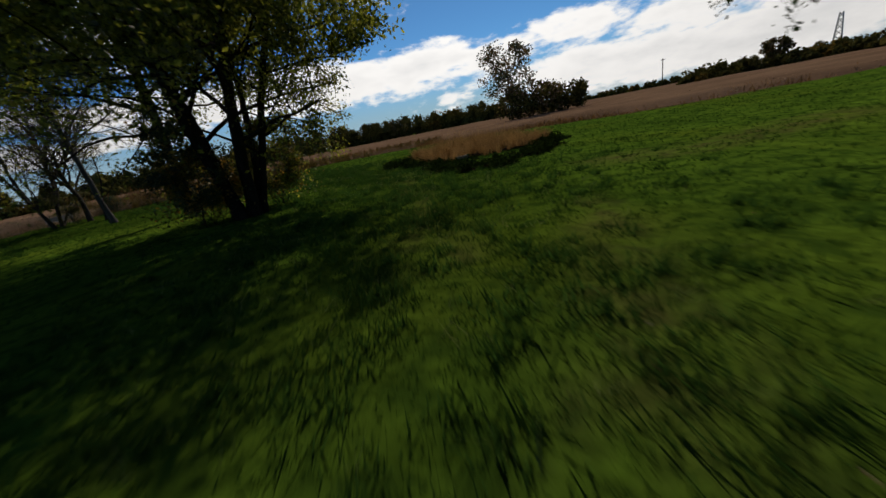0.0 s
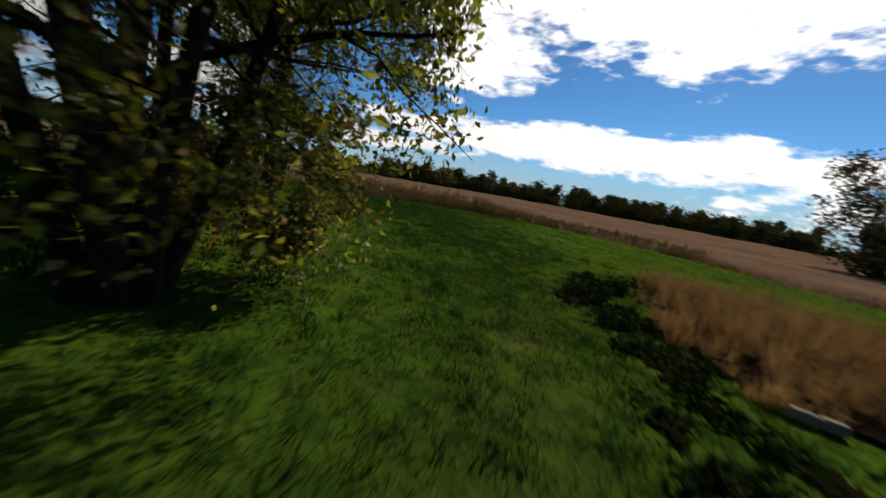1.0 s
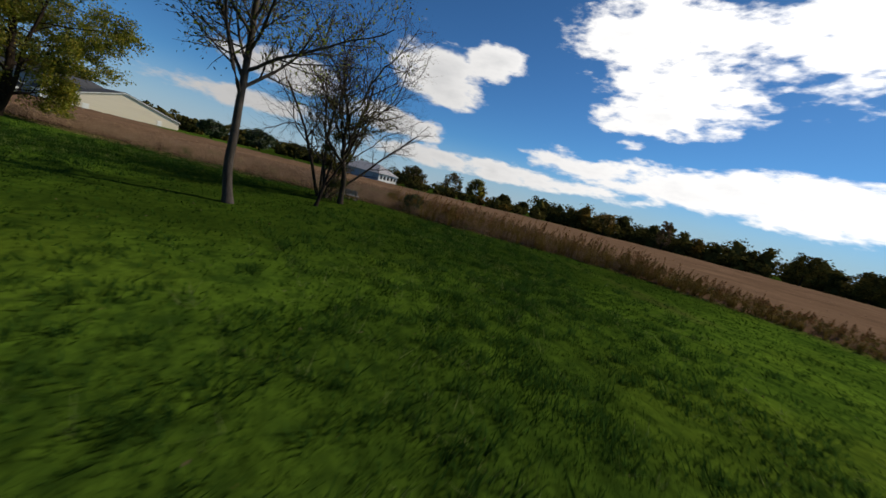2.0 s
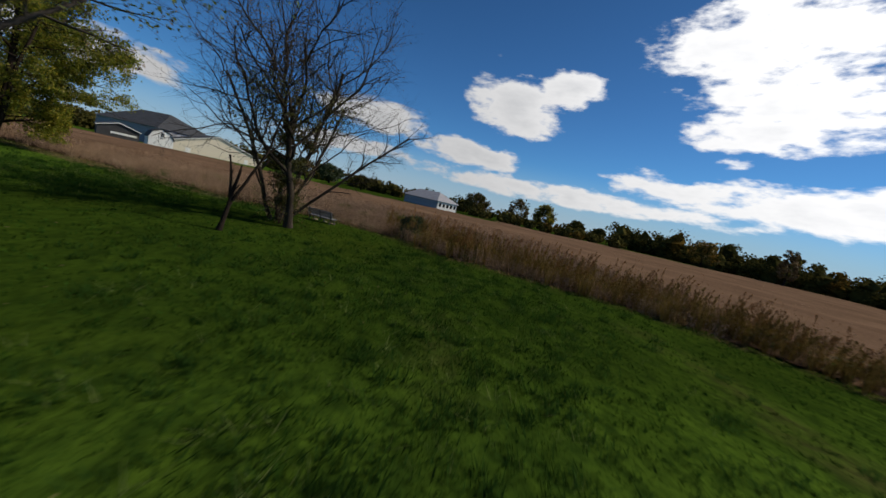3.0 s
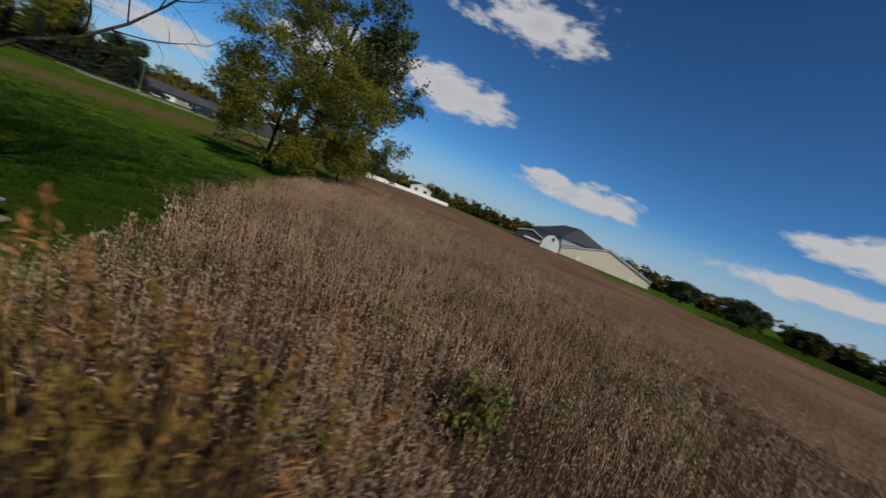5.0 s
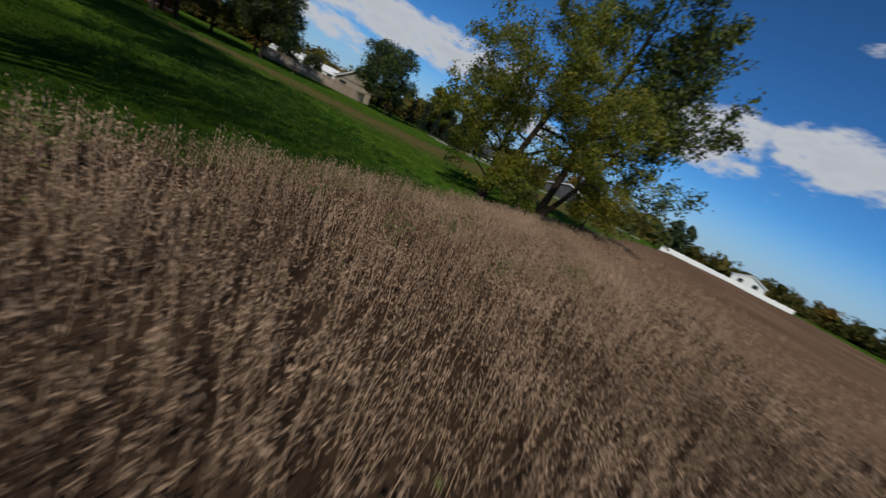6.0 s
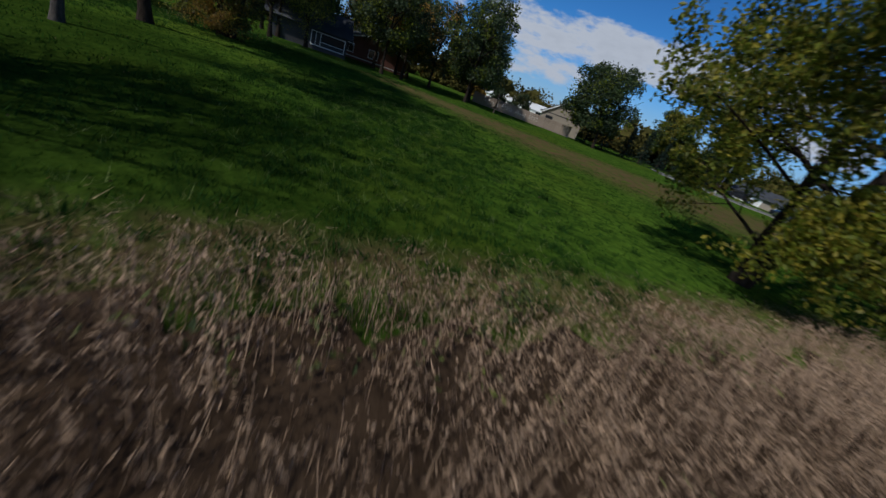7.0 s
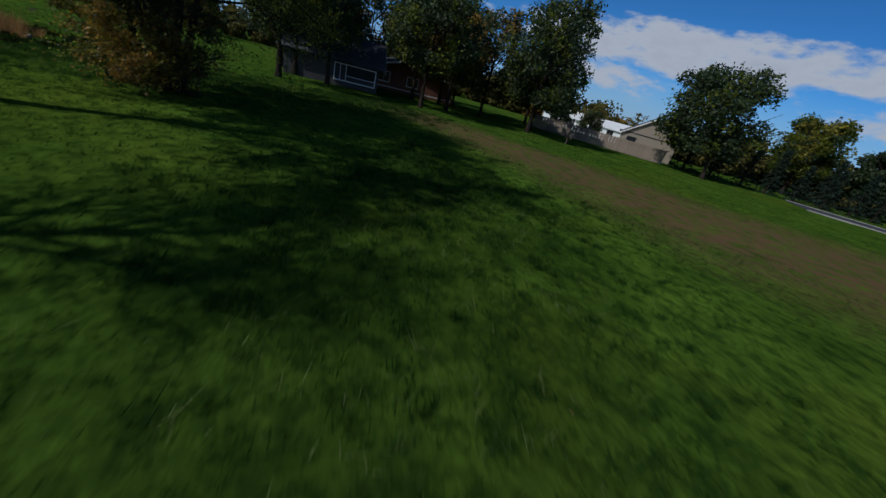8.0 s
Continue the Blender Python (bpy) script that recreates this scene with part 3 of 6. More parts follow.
def soy_plants(rng, x, y, tall, pods, pod):
    """Standing dry plants: a stem each, with pods and curled leaves along it."""
    n = len(x)
    h = tall * rng.uniform(0.66, 1.05, n) * (1 + 0.16 * np.sin(1.7 * x + 1.3 * y) * np.sin(1.1 * y - 0.6 * x))
    lean = rng.normal(0, 0.10, (n, 2)) + [0.04, -0.06]
    root = np.stack([x, y, np.zeros(n)], -1)
    top = root + np.concatenate([lean * h[:, None], h[:, None]], 1)
    w = np.array([0.004, 0.0, 0.0]) * (pod / 0.05)
    turn = rng.uniform(0, np.pi, n)
    side = np.stack([np.cos(turn), np.sin(turn), 0 * turn], -1) * w[0]
    short = root + (top - root) * 0.9
    stems = np.stack([root - side, root + side, short + side * 0.5, short - side * 0.5], 1).reshape(-1, 3)
    s = rng.uniform(0.28, 1.03, (n, pods))
    c = root[:, None] + (top - root)[:, None] * s[..., None] + rng.normal(0, 0.036 * pod / 0.05, (n, pods, 3)) * [1, 1, 0.5]
    return join([(stems, np.arange(4 * n).reshape(n, 4)), leaf_cards(rng, c.reshape(-1, 3), pod, 0.34, 1.25)])


def crop_rows():
    rng = np.random.default_rng(11)
    x, y = scatter(rng, (-66, -10), (-26, 46), 66)
    d = to_line(x, y, CROP_WAY)
    k = in_field(x, y) & ((to_line(x, y, WEEDS) > 1.3) | (y > 40)) & (to_line(x, y, LAWN[:14]) > 0.08 + 0.2 * np.sin(2.1 * x + 1.7 * y)) & (rng.uniform(size=len(x)) < np.clip(1.35 - d / 9.5, 0.16, 1) * np.clip(0.85 + 0.6 * np.sin(2.6 * x + 1.4 * np.sin(3.1 * y)) * np.sin(2.9 * y + np.sin(2.2 * x)), 0.55, 1))
    x, y, d = x[k], y[k], d[k]
    close = d < 5.5
    parts = [soy_plants(rng, x[close], y[close], 0.72, 12, 0.056), soy_plants(rng, x[~close], y[~close], 0.72, 8, 0.084)]
    me = mesh_of("soybean_plants", *join(parts), M["crop"])
    tagged(new("soybean_plants", me), "dry brown soybean plants with hanging pods", "soybean plants", kind="stuff")
    x, y = scatter(rng, (-108, -55), (30, 130), 0.55)
    d = np.hypot(x + 40, y - 22)
    k = in_field(x, y) & (d > 9) & (rng.uniform(size=len(x)) < np.clip(1.2 - d / 110, 0.12, 1))
    me = mesh_of("soybean_plants", *soy_plants(rng, x[k], y[k], 0.47, 6, 0.15), M["crop"])
    tagged(new("soybean_plants_far", me), "distant dry brown soybean plants", "soybean plants", kind="stuff")


crop_rows()


def blades(rng, x, y, tall, wide, lean=0.5, z=None):
    """Single bent-over grass blades, one triangle each."""
    n = len(x)
    z = swell(x, y) - 0.01 if z is None else z
    root = np.stack([x, y, z], -1)
    a = rng.uniform(0, 2 * np.pi, n)
    side = np.stack([np.cos(a), np.sin(a), 0 * a], -1) * (wide * rng.uniform(0.6, 1.3, n))[:, None] / 2
    h = tall * rng.uniform(0.5, 1.3, n) if np.ndim(tall) == 0 else tall * rng.uniform(0.6, 1.25, n)
    tip = root + np.concatenate([rng.normal(0, lean, (n, 2)) * h[:, None], h[:, None]], 1)
    return np.stack([root - side, root + side, tip], 1).reshape(-1, 3), np.arange(3 * n).reshape(n, 3)


def lawn_grass():
    rng = np.random.default_rng(21)
    def lumps(x, y):
        return 0.5 + 0.3 * np.sin(6.1 * x + 2 * np.sin(3.1 * y)) * np.sin(6.7 * y + 1.7 * np.sin(2.8 * x)) + 0.2 * np.sin(2.1 * x + 2 * np.sin(1.1 * y)) * np.sin(2.7 * y + 1.5 * np.sin(0.8 * x))

    x, y = scatter(rng, (-48, -12), (8, 44), 620)
    d = np.minimum(to_line(x, y, WAY), to_line(x, y, BACK))
    q = lumps(x, y)
    k = inside(x, y, LAWN) & (~bare_soil(x, y) | (rng.uniform(size=len(x)) < 0.25)) & (rng.uniform(size=len(x)) < np.clip(1.25 - d / 4.2, 0.0, 1) * (0.35 + 0.65 * q))
    x, y, q = x[k], y[k], q[k]
    a = blades(rng, x, y, 0.02 + 0.13 * q ** 1.6, 0.015, 0.6)
    x, y = scatter(rng, (-60, -40), (24, 44), 60)
    d = np.minimum(to_line(x, y, WAY), to_line(x, y, BACK))
    q = lumps(x, y)
    k = inside(x, y, LAWN) & ~bare_soil(x, y) & (to_line(x, y, TRACK) > 2.2 + 0.16 * np.clip(-x - 12, 0, 30) + rng.normal(0, 1.2, len(x))) & (d > 2.5) & (rng.uniform(size=len(x)) < np.clip(1.3 - d / 26, 0.1, 1) * (0.4 + 0.6 * q))
    b = blades(rng, x[k], y[k], 0.03 + 0.12 * q[k] ** 1.5, 0.035, 0.6)
    # coarser tufts standing out of the sward
    x, y = scatter(rng, (-48, -12), (8, 44), 7.0)
    d = np.minimum(to_line(x, y, WAY), to_line(x, y, BACK))
    k = inside(x, y, LAWN) & (~bare_soil(x, y) | (rng.uniform(size=len(x)) < 0.25)) & (rng.uniform(size=len(x)) < np.clip(1.3 - d / 6.0, 0.0, 1) * (0.1 + 0.9 * lumps(x * 0.6, y * 0.6) ** 1.5))
    n = int(k.sum())
    wide = np.repeat(rng.uniform(0.06, 0.20, n), 30)
    x, y = np.repeat(x[k], 30), np.repeat(y[k], 30)
    t = blades(rng, x + rng.normal(0, 1, len(x)) * wide, y + rng.normal(0, 1, len(x)) * wide, 0.17, 0.024, 0.55)
    tagged(new("grass_tufts", mesh_of("grass_tufts", *t, M["tuft"])), "coarse dark green tufts standing out of the lawn", "grass", kind="stuff")
    # pale blades: bleached ones, also a painted sheen on the sward
    x, y = scatter(rng, (-48, -12), (8, 44), 13.0)
    d = np.minimum(to_line(x, y, WAY), to_line(x, y, BACK))
    k = inside(x, y, LAWN) & ~bare_soil(x, y) & (rng.uniform(size=len(x)) < np.clip(1.3 - d / 5.0, 0.0, 1) * lumps(x * 0.35, y * 0.35) ** 2)
    x, y = np.repeat(x[k], 5), np.repeat(y[k], 5)
    p = blades(rng, x + rng.normal(0, 0.05, len(x)), y + rng.normal(0, 0.05, len(x)), 0.18, 0.009, 0.8)
    tagged(new("pale_blades", mesh_of("pale_blades", *p, M["blade_pale"])), "bleached long blades bent over in the lawn, paler for sheen", "grass", kind="stuff")
    v = join([a, b])[0].reshape(-1, 3, 3)
    x, y = v[:, 0, 0], v[:, 0, 1]
    # western blades: deeper green, their dark colour also replaces tree shade
    lush_shade = (x + 2.5 * np.sin(0.5 * y) + rng.normal(0, 2.2, len(x)) < -16.5) & (y + rng.normal(0, 1.5, len(x)) > 12)
    for k, mat, label in ((~lush_shade, "blade", "short tufted green lawn grass"), (lush_shade, "blade_lush_shade", "deep green lawn grass by the field, darkened for shade")):
        n = int(k.sum())
        me = mesh_of("lawn_grass", v[k].reshape(-1, 3), np.arange(3 * n).reshape(n, 3), M[mat])
        tagged(new("lawn_grass", me), label, "grass", kind="stuff")


lawn_grass()


def rim_grass():
    """Longer, dried grass between lawn and crop."""
    rng = np.random.default_rng(25)
    x, y = scatter(rng, (-52, -2), (12, 44), 120)
    d = to_line(x, y, LAWN[2:19]) + rng.normal(0, 0.15, len(x))
    d = np.where(inside(x, y, LAWN), d * 3.0, d)
    k = rng.uniform(size=len(x)) < np.clip(1.1 - d / 1.35, 0, 1) * (0.55 + 0.45 * np.sin(1.3 * x + y) * np.sin(1.7 * y))
    me = mesh_of("rim_grass", *blades(rng, x[k], y[k], 0.14, 0.02, 1.0), M["straw"])
    tagged(new("rim_grass", me), "bleached long grass along the crop's rim", "grass", kind="stuff")


rim_grass()


def matted_grass():
    rng = np.random.default_rng(27)
    x, y = scatter(rng, (-50, 2), (-35, 28), 230)
    d = to_line(x, y, DRY_RIM) + rng.normal(0, 0.15, len(x))
    gaps = 0.5 + 0.5 * np.sin(1.9 * x + 1.3 * np.sin(1.7 * y)) * np.sin(2.3 * y + 0.8 * x)
    k = rng.uniform(size=len(x)) < np.clip(1.7 - d / 0.75, 0, 1) * np.clip(1.6 * gaps + 0.1, 0, 1)
    me = mesh_of("matted_grass", *blades(rng, x[k], y[k], 0.075, 0.022, 1.8), M["matted"])
    tagged(new("matted_grass", me), "pale matted dry grass beside the crop", "grass", kind="stuff")


matted_grass()


def fallen_leaves():
    rng = np.random.default_rng(31)
    x, y = scatter(rng, (-42, -4), (-2, 30), 0.5)
    k = inside(x, y, LAWN)
    c = np.stack([x[k], y[k], swell(x[k], y[k]) + 0.05], -1)
    me = mesh_of("fallen_leaves", *leaf_cards(rng, c, 0.045, 0.6), M["leaf_brown"])
    tagged(new("fallen_leaves", me), "scattered fallen brown leaves on the lawn", "fallen leaves", kind="stuff")


fallen_leaves()


# ---- trees ----
LANE = np.array([(-6.6, -2), (-7.4, 4), (-7.4, 6.8), (-7.85, 9.6), (-8.9, 12.3), (-9.9, 15), (-11.4, 17.2), (-14.7, 22.5), (-17.5, 25.8)], float)   # kept free of boughs


def beyond(p, lane, room=0.9):
    """True past the tree's side of the free lane."""
    if p[2] > 4.6:
        return False
    return p[1] > 3.5 or p[0] > np.interp(p[1], lane[:, 1], lane[:, 0]) - (2.1 if p[1] < 0.2 else room)


def limb(rng, p, d, length, r, lvl, spec, tube, twigs):
    n = max(4, int(length / spec["seg"]))
    pts, p, d = [p], np.array(p, float), np.array(d, float)
    for _ in range(n):
        d = d + rng.normal(0, spec["wobble"] * (0.35 if lvl == 0 else 1.0), 3)
        d[2] += spec["up"][lvl]
        d /= np.linalg.norm(d)
        if lvl and p[2] < 1.0 and d[2] < 0.05:
            d[2] += 0.5
            d /= np.linalg.norm(d)
        p = p + d * length / n
        if lvl and len(pts) > 1 and "lane" in spec and beyond(p, spec["lane"]):
            break
        if lvl and len(pts) > 1 and p[2] < 3.6 and math.hypot(p[0], p[1]) > spec.get("reach", 99):
            break
        p[2] = max(p[2], 0.25)
        pts.append(p)
    pts = np.array(pts)
    n = len(pts) - 1
    end = 0.5 if lvl == 0 else 0.25
    rad = r * (1 - (1 - end) * np.linspace(0, 1, n + 1))
    if lvl == 0:
        rad[0] *= spec.get("flare", 1.45)
        rad[1] *= 1.08
    tube[lvl].append((pts, rad))
    if lvl == len(spec["kids"]):
        twigs.append(pts)
        return
    if lvl >= len(spec["kids"]) - 1:
        twigs.append(pts[n // 2:])
    spin = rng.uniform(0, 2 * np.pi)
    for k in range(spec["kids"][lvl]):
        s = spec["first"][lvl] + (1 - spec["first"][lvl]) * (k + rng.uniform(0.2, 1)) / spec["kids"][lvl]
        s = min(s, 0.995)
        at = s * n
        i = int(at)
        q = pts[i] + (pts[i + 1] - pts[i]) * (at - i)
        t = pts[i + 1] - pts[i]
        t /= np.linalg.norm(t)
        spin += 2.4 + rng.normal(0, 0.5)
        u = np.cross(t, [0.3, 0.2, 1.0] if abs(t[2]) < 0.9 else [1.0, 0, 0])
        u /= np.linalg.norm(u)
        w = np.cross(t, u)
        ang = radians(spec["angle"][lvl] + rng.normal(0, 9))
        kid = t * math.cos(ang) + (u * math.cos(spin) + w * math.sin(spin)) * math.sin(ang)
        size = length * spec["ratio"][lvl] * (1.15 - 0.5 * s) * rng.uniform(0.75, 1.2)
        limb(rng, q, kid, size, rad[i] * spec.get("thin", 0.55), lvl + 1, spec, tube, twigs)


BROAD = dict(seg=0.6, wobble=0.10, up=(0.02, 0.03, 0.0, -0.03), kids=(8, 6, 6), first=(0.28, 0.25, 0.15), angle=(52, 48, 45), ratio=(0.62, 0.55, 0.5))
BARE = dict(seg=0.4, wobble=0.17, up=(0.02, 0.06, 0.04, 0.02), kids=(7, 6, 6), first=(0.22, 0.2, 0.15), angle=(46, 42, 40), ratio=(0.72, 0.55, 0.5), thin=0.5)


def tree(name, pos, label, stems, spec, seed, leaves=(), bark="bark", group="trees on the lawn"):
    """A tree from stems of (direction, length, radius); leaves: rows of material, number on a twig, size, lowest and highest height, spread."""
    rng = np.random.default_rng(seed)
    top = thing(name, label, "tree", pose(*pos), group)
    for d, length, r, off, *own in stems:
        grow = spec | own[0] if own else spec
        d = np.array(d, float)
        first, twigs = [[] for _ in range(5)], []
        limb(rng, np.array([*off, -0.12][:3], float), d / np.linalg.norm(d), length, r, 0, grow, first, twigs)
        trunk = part("trunk", mesh_of("trunk", *tubes(first[0], 10), M[bark], True), None, top)
        # each bough with the branches and twigs that it carries
        per2, per3 = len(first[2]) // len(first[1]), len(first[3]) // len(first[1])
        for k, bough in enumerate(first[1]):
            rows = [tubes([bough], 6), tubes(first[2][k * per2:(k + 1) * per2], 4), tubes(first[3][k * per3:(k + 1) * per3], 3)]
            part("bough", mesh_of("bough", *join(rows), M[bark], True), None, trunk)
        for mat, count, size, low, high, spread in (leaves if grow.get("leafy", not own) else ()):
            cs = []
            for pts in twigs:
                k = rng.poisson(count)
                if k:
                    at = rng.uniform(0, len(pts) - 1.001, k)
                    i = at.astype(int)
                    cs.append(pts[i] + (pts[i + 1] - pts[i]) * (at - i)[:, None] + rng.normal(0, spread, (k, 3)))
            c = np.concatenate(cs)
            c = c[(c[:, 2] > low) & (c[:, 2] < high)]
            c = c[(c[:, 2] > 3.6) | (np.hypot(c[:, 0], c[:, 1]) < spec.get("reach", 99) + 0.3)]
            c = c[(np.hypot(c[:, 0], c[:, 1]) < spec.get("leaf_reach", 99) + 0.3 * np.sin(5 * c[:, 2])) | (size < 0.08)]
            if "lane" in spec:
                c = c[(c[:, 2] > 4.6) | (c[:, 0] < np.interp(c[:, 1], spec["lane"][:, 1], spec["lane"][:, 0]) - np.where(c[:, 1] < 0.2, 2.3, 1.0) - np.abs(rng.normal(0, 0.35, len(c))))]
                # thinner towards the west
                open_side = np.where(c[:, 2] < 5.3, np.clip(1 + (c[:, 0] + 2.2) / 1.2, 0.10, 1), np.clip(1 + (c[:, 0] + 2.6) / 2.6, 0.28, 1))
                c = c[rng.uniform(size=len(c)) < open_side]
                c = c[c[:, 1] < 3.2 + 1.1 * np.clip(c[:, 2] - 4.6, 0, 9) + 0.4 * np.sin(3 * c[:, 0]) + rng.normal(0, 0.4, len(c))]
            if len(c):
                part("crown", mesh_of("crown", *leaf_cards(rng, c, size, 0.55, 0.5), M[mat]), None, top)
    return top


def hanging_bough(top, start, end, tips, mat, seed, leaves=90, size=0.13):
    """A low bough drooping from a trunk, with sprays of leaves at its ends."""
    rng = np.random.default_rng(seed)
    u = np.linspace(0, 1, 9)[:, None]
    start, end = np.array(start, float), np.array(end, float)
    main = start + (end - start) * u + np.array([0.08, 0.0, 0.35]) * np.sin(math.pi * u)
    paths = [(main, 0.05 * (1.08 - u[:, 0]))]
    cs = []
    for tip in tips:
        at = main[int(rng.integers(4, 8))]
        way = np.array([at + (np.array(tip) - at) * v + [0, 0, 0.18 * math.sin(math.pi * v)] for v in np.linspace(0, 1, 6)])
        paths.append((way, 0.014 * (1.1 - np.linspace(0, 1, 6))))
        k = rng.uniform(2.2, 5, leaves)
        i = np.minimum(k.astype(int), 4)
        cs.append(way[i] + (way[i + 1] - way[i]) * (k - i)[:, None] + rng.normal(0, 0.13, (leaves, 3)))
    part("bough", mesh_of("bough", *tubes(paths, 5), M["bark"], True), None, top)
    part("crown", mesh_of("crown", *leaf_cards(rng, np.concatenate(cs), size, 0.5, 0.5), M[mat]), None, top)


# the many-stemmed maple that the way passes beside
tree("maple_tree", (-14.3, 10.6, 0), "green many-stemmed tree with yellowing lower leaves",
     [((0.16, 0.0, 1), 9.6, 0.21, (0.42, 0.05)), ((-0.22, 0.05, 1), 9.4, 0.23, (0.0, 0.0)), ((0.24, 0.12, 1), 8.4, 0.14, (0.62, 0.3)), ((0.16, 0.46, 1), 9.4, 0.14, (0.45, 0.4), dict(first=(0.40, 0.25, 0.15), kids=(10, 6, 6), leafy=True)),
      ((-0.36, 0.34, 1), 8.8, 0.13, (-0.15, 0.25), dict(first=(0.36, 0.25, 0.15), kids=(9, 6, 6), leafy=True)), ((-0.10, -0.14, 1), 8.8, 0.16, (0.2, -0.25), dict(first=(0.42, 0.25, 0.15), leafy=True))],
     BROAD | dict(wobble=0.12, first=(0.24, 0.25, 0.15), angle=(68, 48, 45), ratio=(0.66, 0.55, 0.5), up=(0.02, 0.0, -0.02, -0.06), thin=0.42, kids=(11, 6, 6), lane=LANE - [-14.3, 10.6]), 3,
     [("leaf_maple_lit", 30, 0.13, 1.4, 5.2, 0.18), ("leaf_maple_lit", 27, 0.19, 4.8, 15, 0.28), ("leaf_olive", 16, 0.12, 1.3, 5.0, 0.17), ("leaf_yellow", 5, 0.11, 1.3, 4.0, 0.17), ("leaf_orange", 7, 0.11, 0.8, 3.2, 0.16)])
# the thick single trunk
ash = tree("ash_tree", (-19.7, 15.5, 0), "tall tree with one thick bare trunk and green crown",
     [((0.0, 0.0, 1), 11.5, 0.27, (0, 0))], BROAD | dict(first=(0.41, 0.25, 0.15), kids=(14, 7, 6), angle=(66, 48, 45), ratio=(0.62, 0.52, 0.5), up=(0.02, 0.035, 0.0, -0.04), thin=0.40), 9,
     [("leaf", 33, 0.24, 6.0, 15, 0.25), ("leaf", 20, 0.16, 2.8, 6.2, 0.2), ("leaf_yellow", 7, 0.16, 2.8, 5.5, 0.2)])
hanging_bough(ash, (0.1, 0.1, 5.6), (3.2, 2.1, 5.8), [(4.3, 2.5, 4.9), (3.8, 2.0, 4.8), (3.3, 2.7, 5.0), (4.6, 2.1, 5.2), (2.6, 4.0, 5.1), (3.0, 3.4, 5.2)], "leaf", 173, 120, 0.15)
hanging_bough(ash, (0.0, 0.0, 4.4), (0.15, -0.8, 4.3), [(0.05, -0.9, 3.7), (0.2, -0.7, 4.3), (-0.1, -0.8, 3.2), (0.2, -1.2, 4.0), (0.1, -0.6, 4.9)], "leaf_olive", 174, 75, 0.12)
tree("birch_tree", (-26.8, 18.4, 0), "nearly leafless tree with pale streaked, forked trunk",
     [((0.02, -0.09, 1), 7.8, 0.155, (0, 0), dict(wobble=0.085, leafy=True))],
     BARE | dict(kids=(14, 11, 10), first=(0.44, 0.15, 0.1), wobble=0.18, angle=(44, 44, 42), ratio=(0.66, 0.50, 0.5), up=(0.02, 0.06, 0.04, 0.02), thin=0.57), 14, [("leaf", 4, 0.12, 3.0, 12, 0.17), ("leaf_brown", 2, 0.11, 3.0, 12, 0.17)], "bark_pale")
tree("snag_tree", (-30.6, 21.7, 0), "crooked dark bare tree with broken forks",
     [((0.0, 0.26, 1), 2.2, 0.085, (0, 0), dict(kids=(2, 2, 2), wobble=0.07, ratio=(0.16, 0.4, 0.4))), ((0.0, -0.20, 1), 1.7, 0.058, (0.0, 0.26, 0.92), dict(kids=(3, 2, 2), ratio=(0.14, 0.4, 0.4), flare=1.0)),
      ((0.0, 0.42, 1), 3.4, 0.056, (0.0, 0.30, 1.06), dict(kids=(5, 4, 3), ratio=(0.34, 0.45, 0.4), flare=1.0))],
     BARE | dict(seg=0.28, kids=(3, 2, 3), wobble=0.22, up=(0.03, 0.12, 0.06, 0.02), first=(0.55, 0.3, 0.2), ratio=(0.95, 0.35, 0.4), angle=(34, 40, 40), thin=0.75), 17, [("leaf_brown", 0.6, 0.08, 1.0, 9, 0.1)], "bark")
tree("willow_tree", (-35.2, 22.6, 0), "bare many-stemmed tree with one long limb reaching over a bench",
     [((0.08, 0.12, 1), 7.6, 0.12, (0.15, 0.1)), ((-0.24, -0.10, 1), 6.6, 0.11, (-0.2, 0)), ((-0.06, 0.34, 1), 6.2, 0.09, (0, 0.2)), ((0.10, -0.40, 1), 6.6, 0.10, (0.1, -0.2)),
      ((-0.03, 0.67, 0.76), 7.5, 0.08, (0.0, 0.25), dict(kids=(15, 8, 6), wobble=0.10, ratio=(0.27, 0.5, 0.5), angle=(40, 42, 40), first=(0.42, 0.15, 0.1), up=(-0.010, 0.03, 0.01, -0.02), thin=0.5)),
      ((0.20, 0.90, 0.10), 1.1, 0.026, (-0.02, 2.02, 1.82), dict(kids=(5, 4, 4), wobble=0.14, ratio=(0.34, 0.5, 0.5), first=(0.35, 0.2, 0.15), up=(-0.02, -0.03, -0.02, -0.02)))],
     BARE | dict(kids=(8, 8, 7), wobble=0.2, thin=0.52, leaf_reach=1.5), 23, [("leaf_olive", 9, 0.09, 0.4, 4.6, 0.22), ("leaf_brown", 2.0, 0.08, 0.5, 8, 0.15)], "bark_grey")
tree("bare_tree", (-33.55, 23.4, 0), "forked half-bare tree with olive leaves low on it",
     [((0.16, -0.06, 1), 5.1, 0.165, (0, 0))], BARE | dict(wobble=0.19, up=(0.02, 0.05, 0.05, 0.03), first=(0.45, 0.12, 0.1), kids=(9, 13, 12), angle=(42, 47, 43), ratio=(1.5, 0.47, 0.48), thin=0.6, leaf_reach=2.6), 29,
     [("leaf_brown", 3.0, 0.07, 3.0, 10, 0.10), ("leaf_olive", 20, 0.09, 0.6, 5.6, 0.28), ("leaf_brown", 4, 0.09, 0.6, 4.0, 0.25)], "bark_grey")
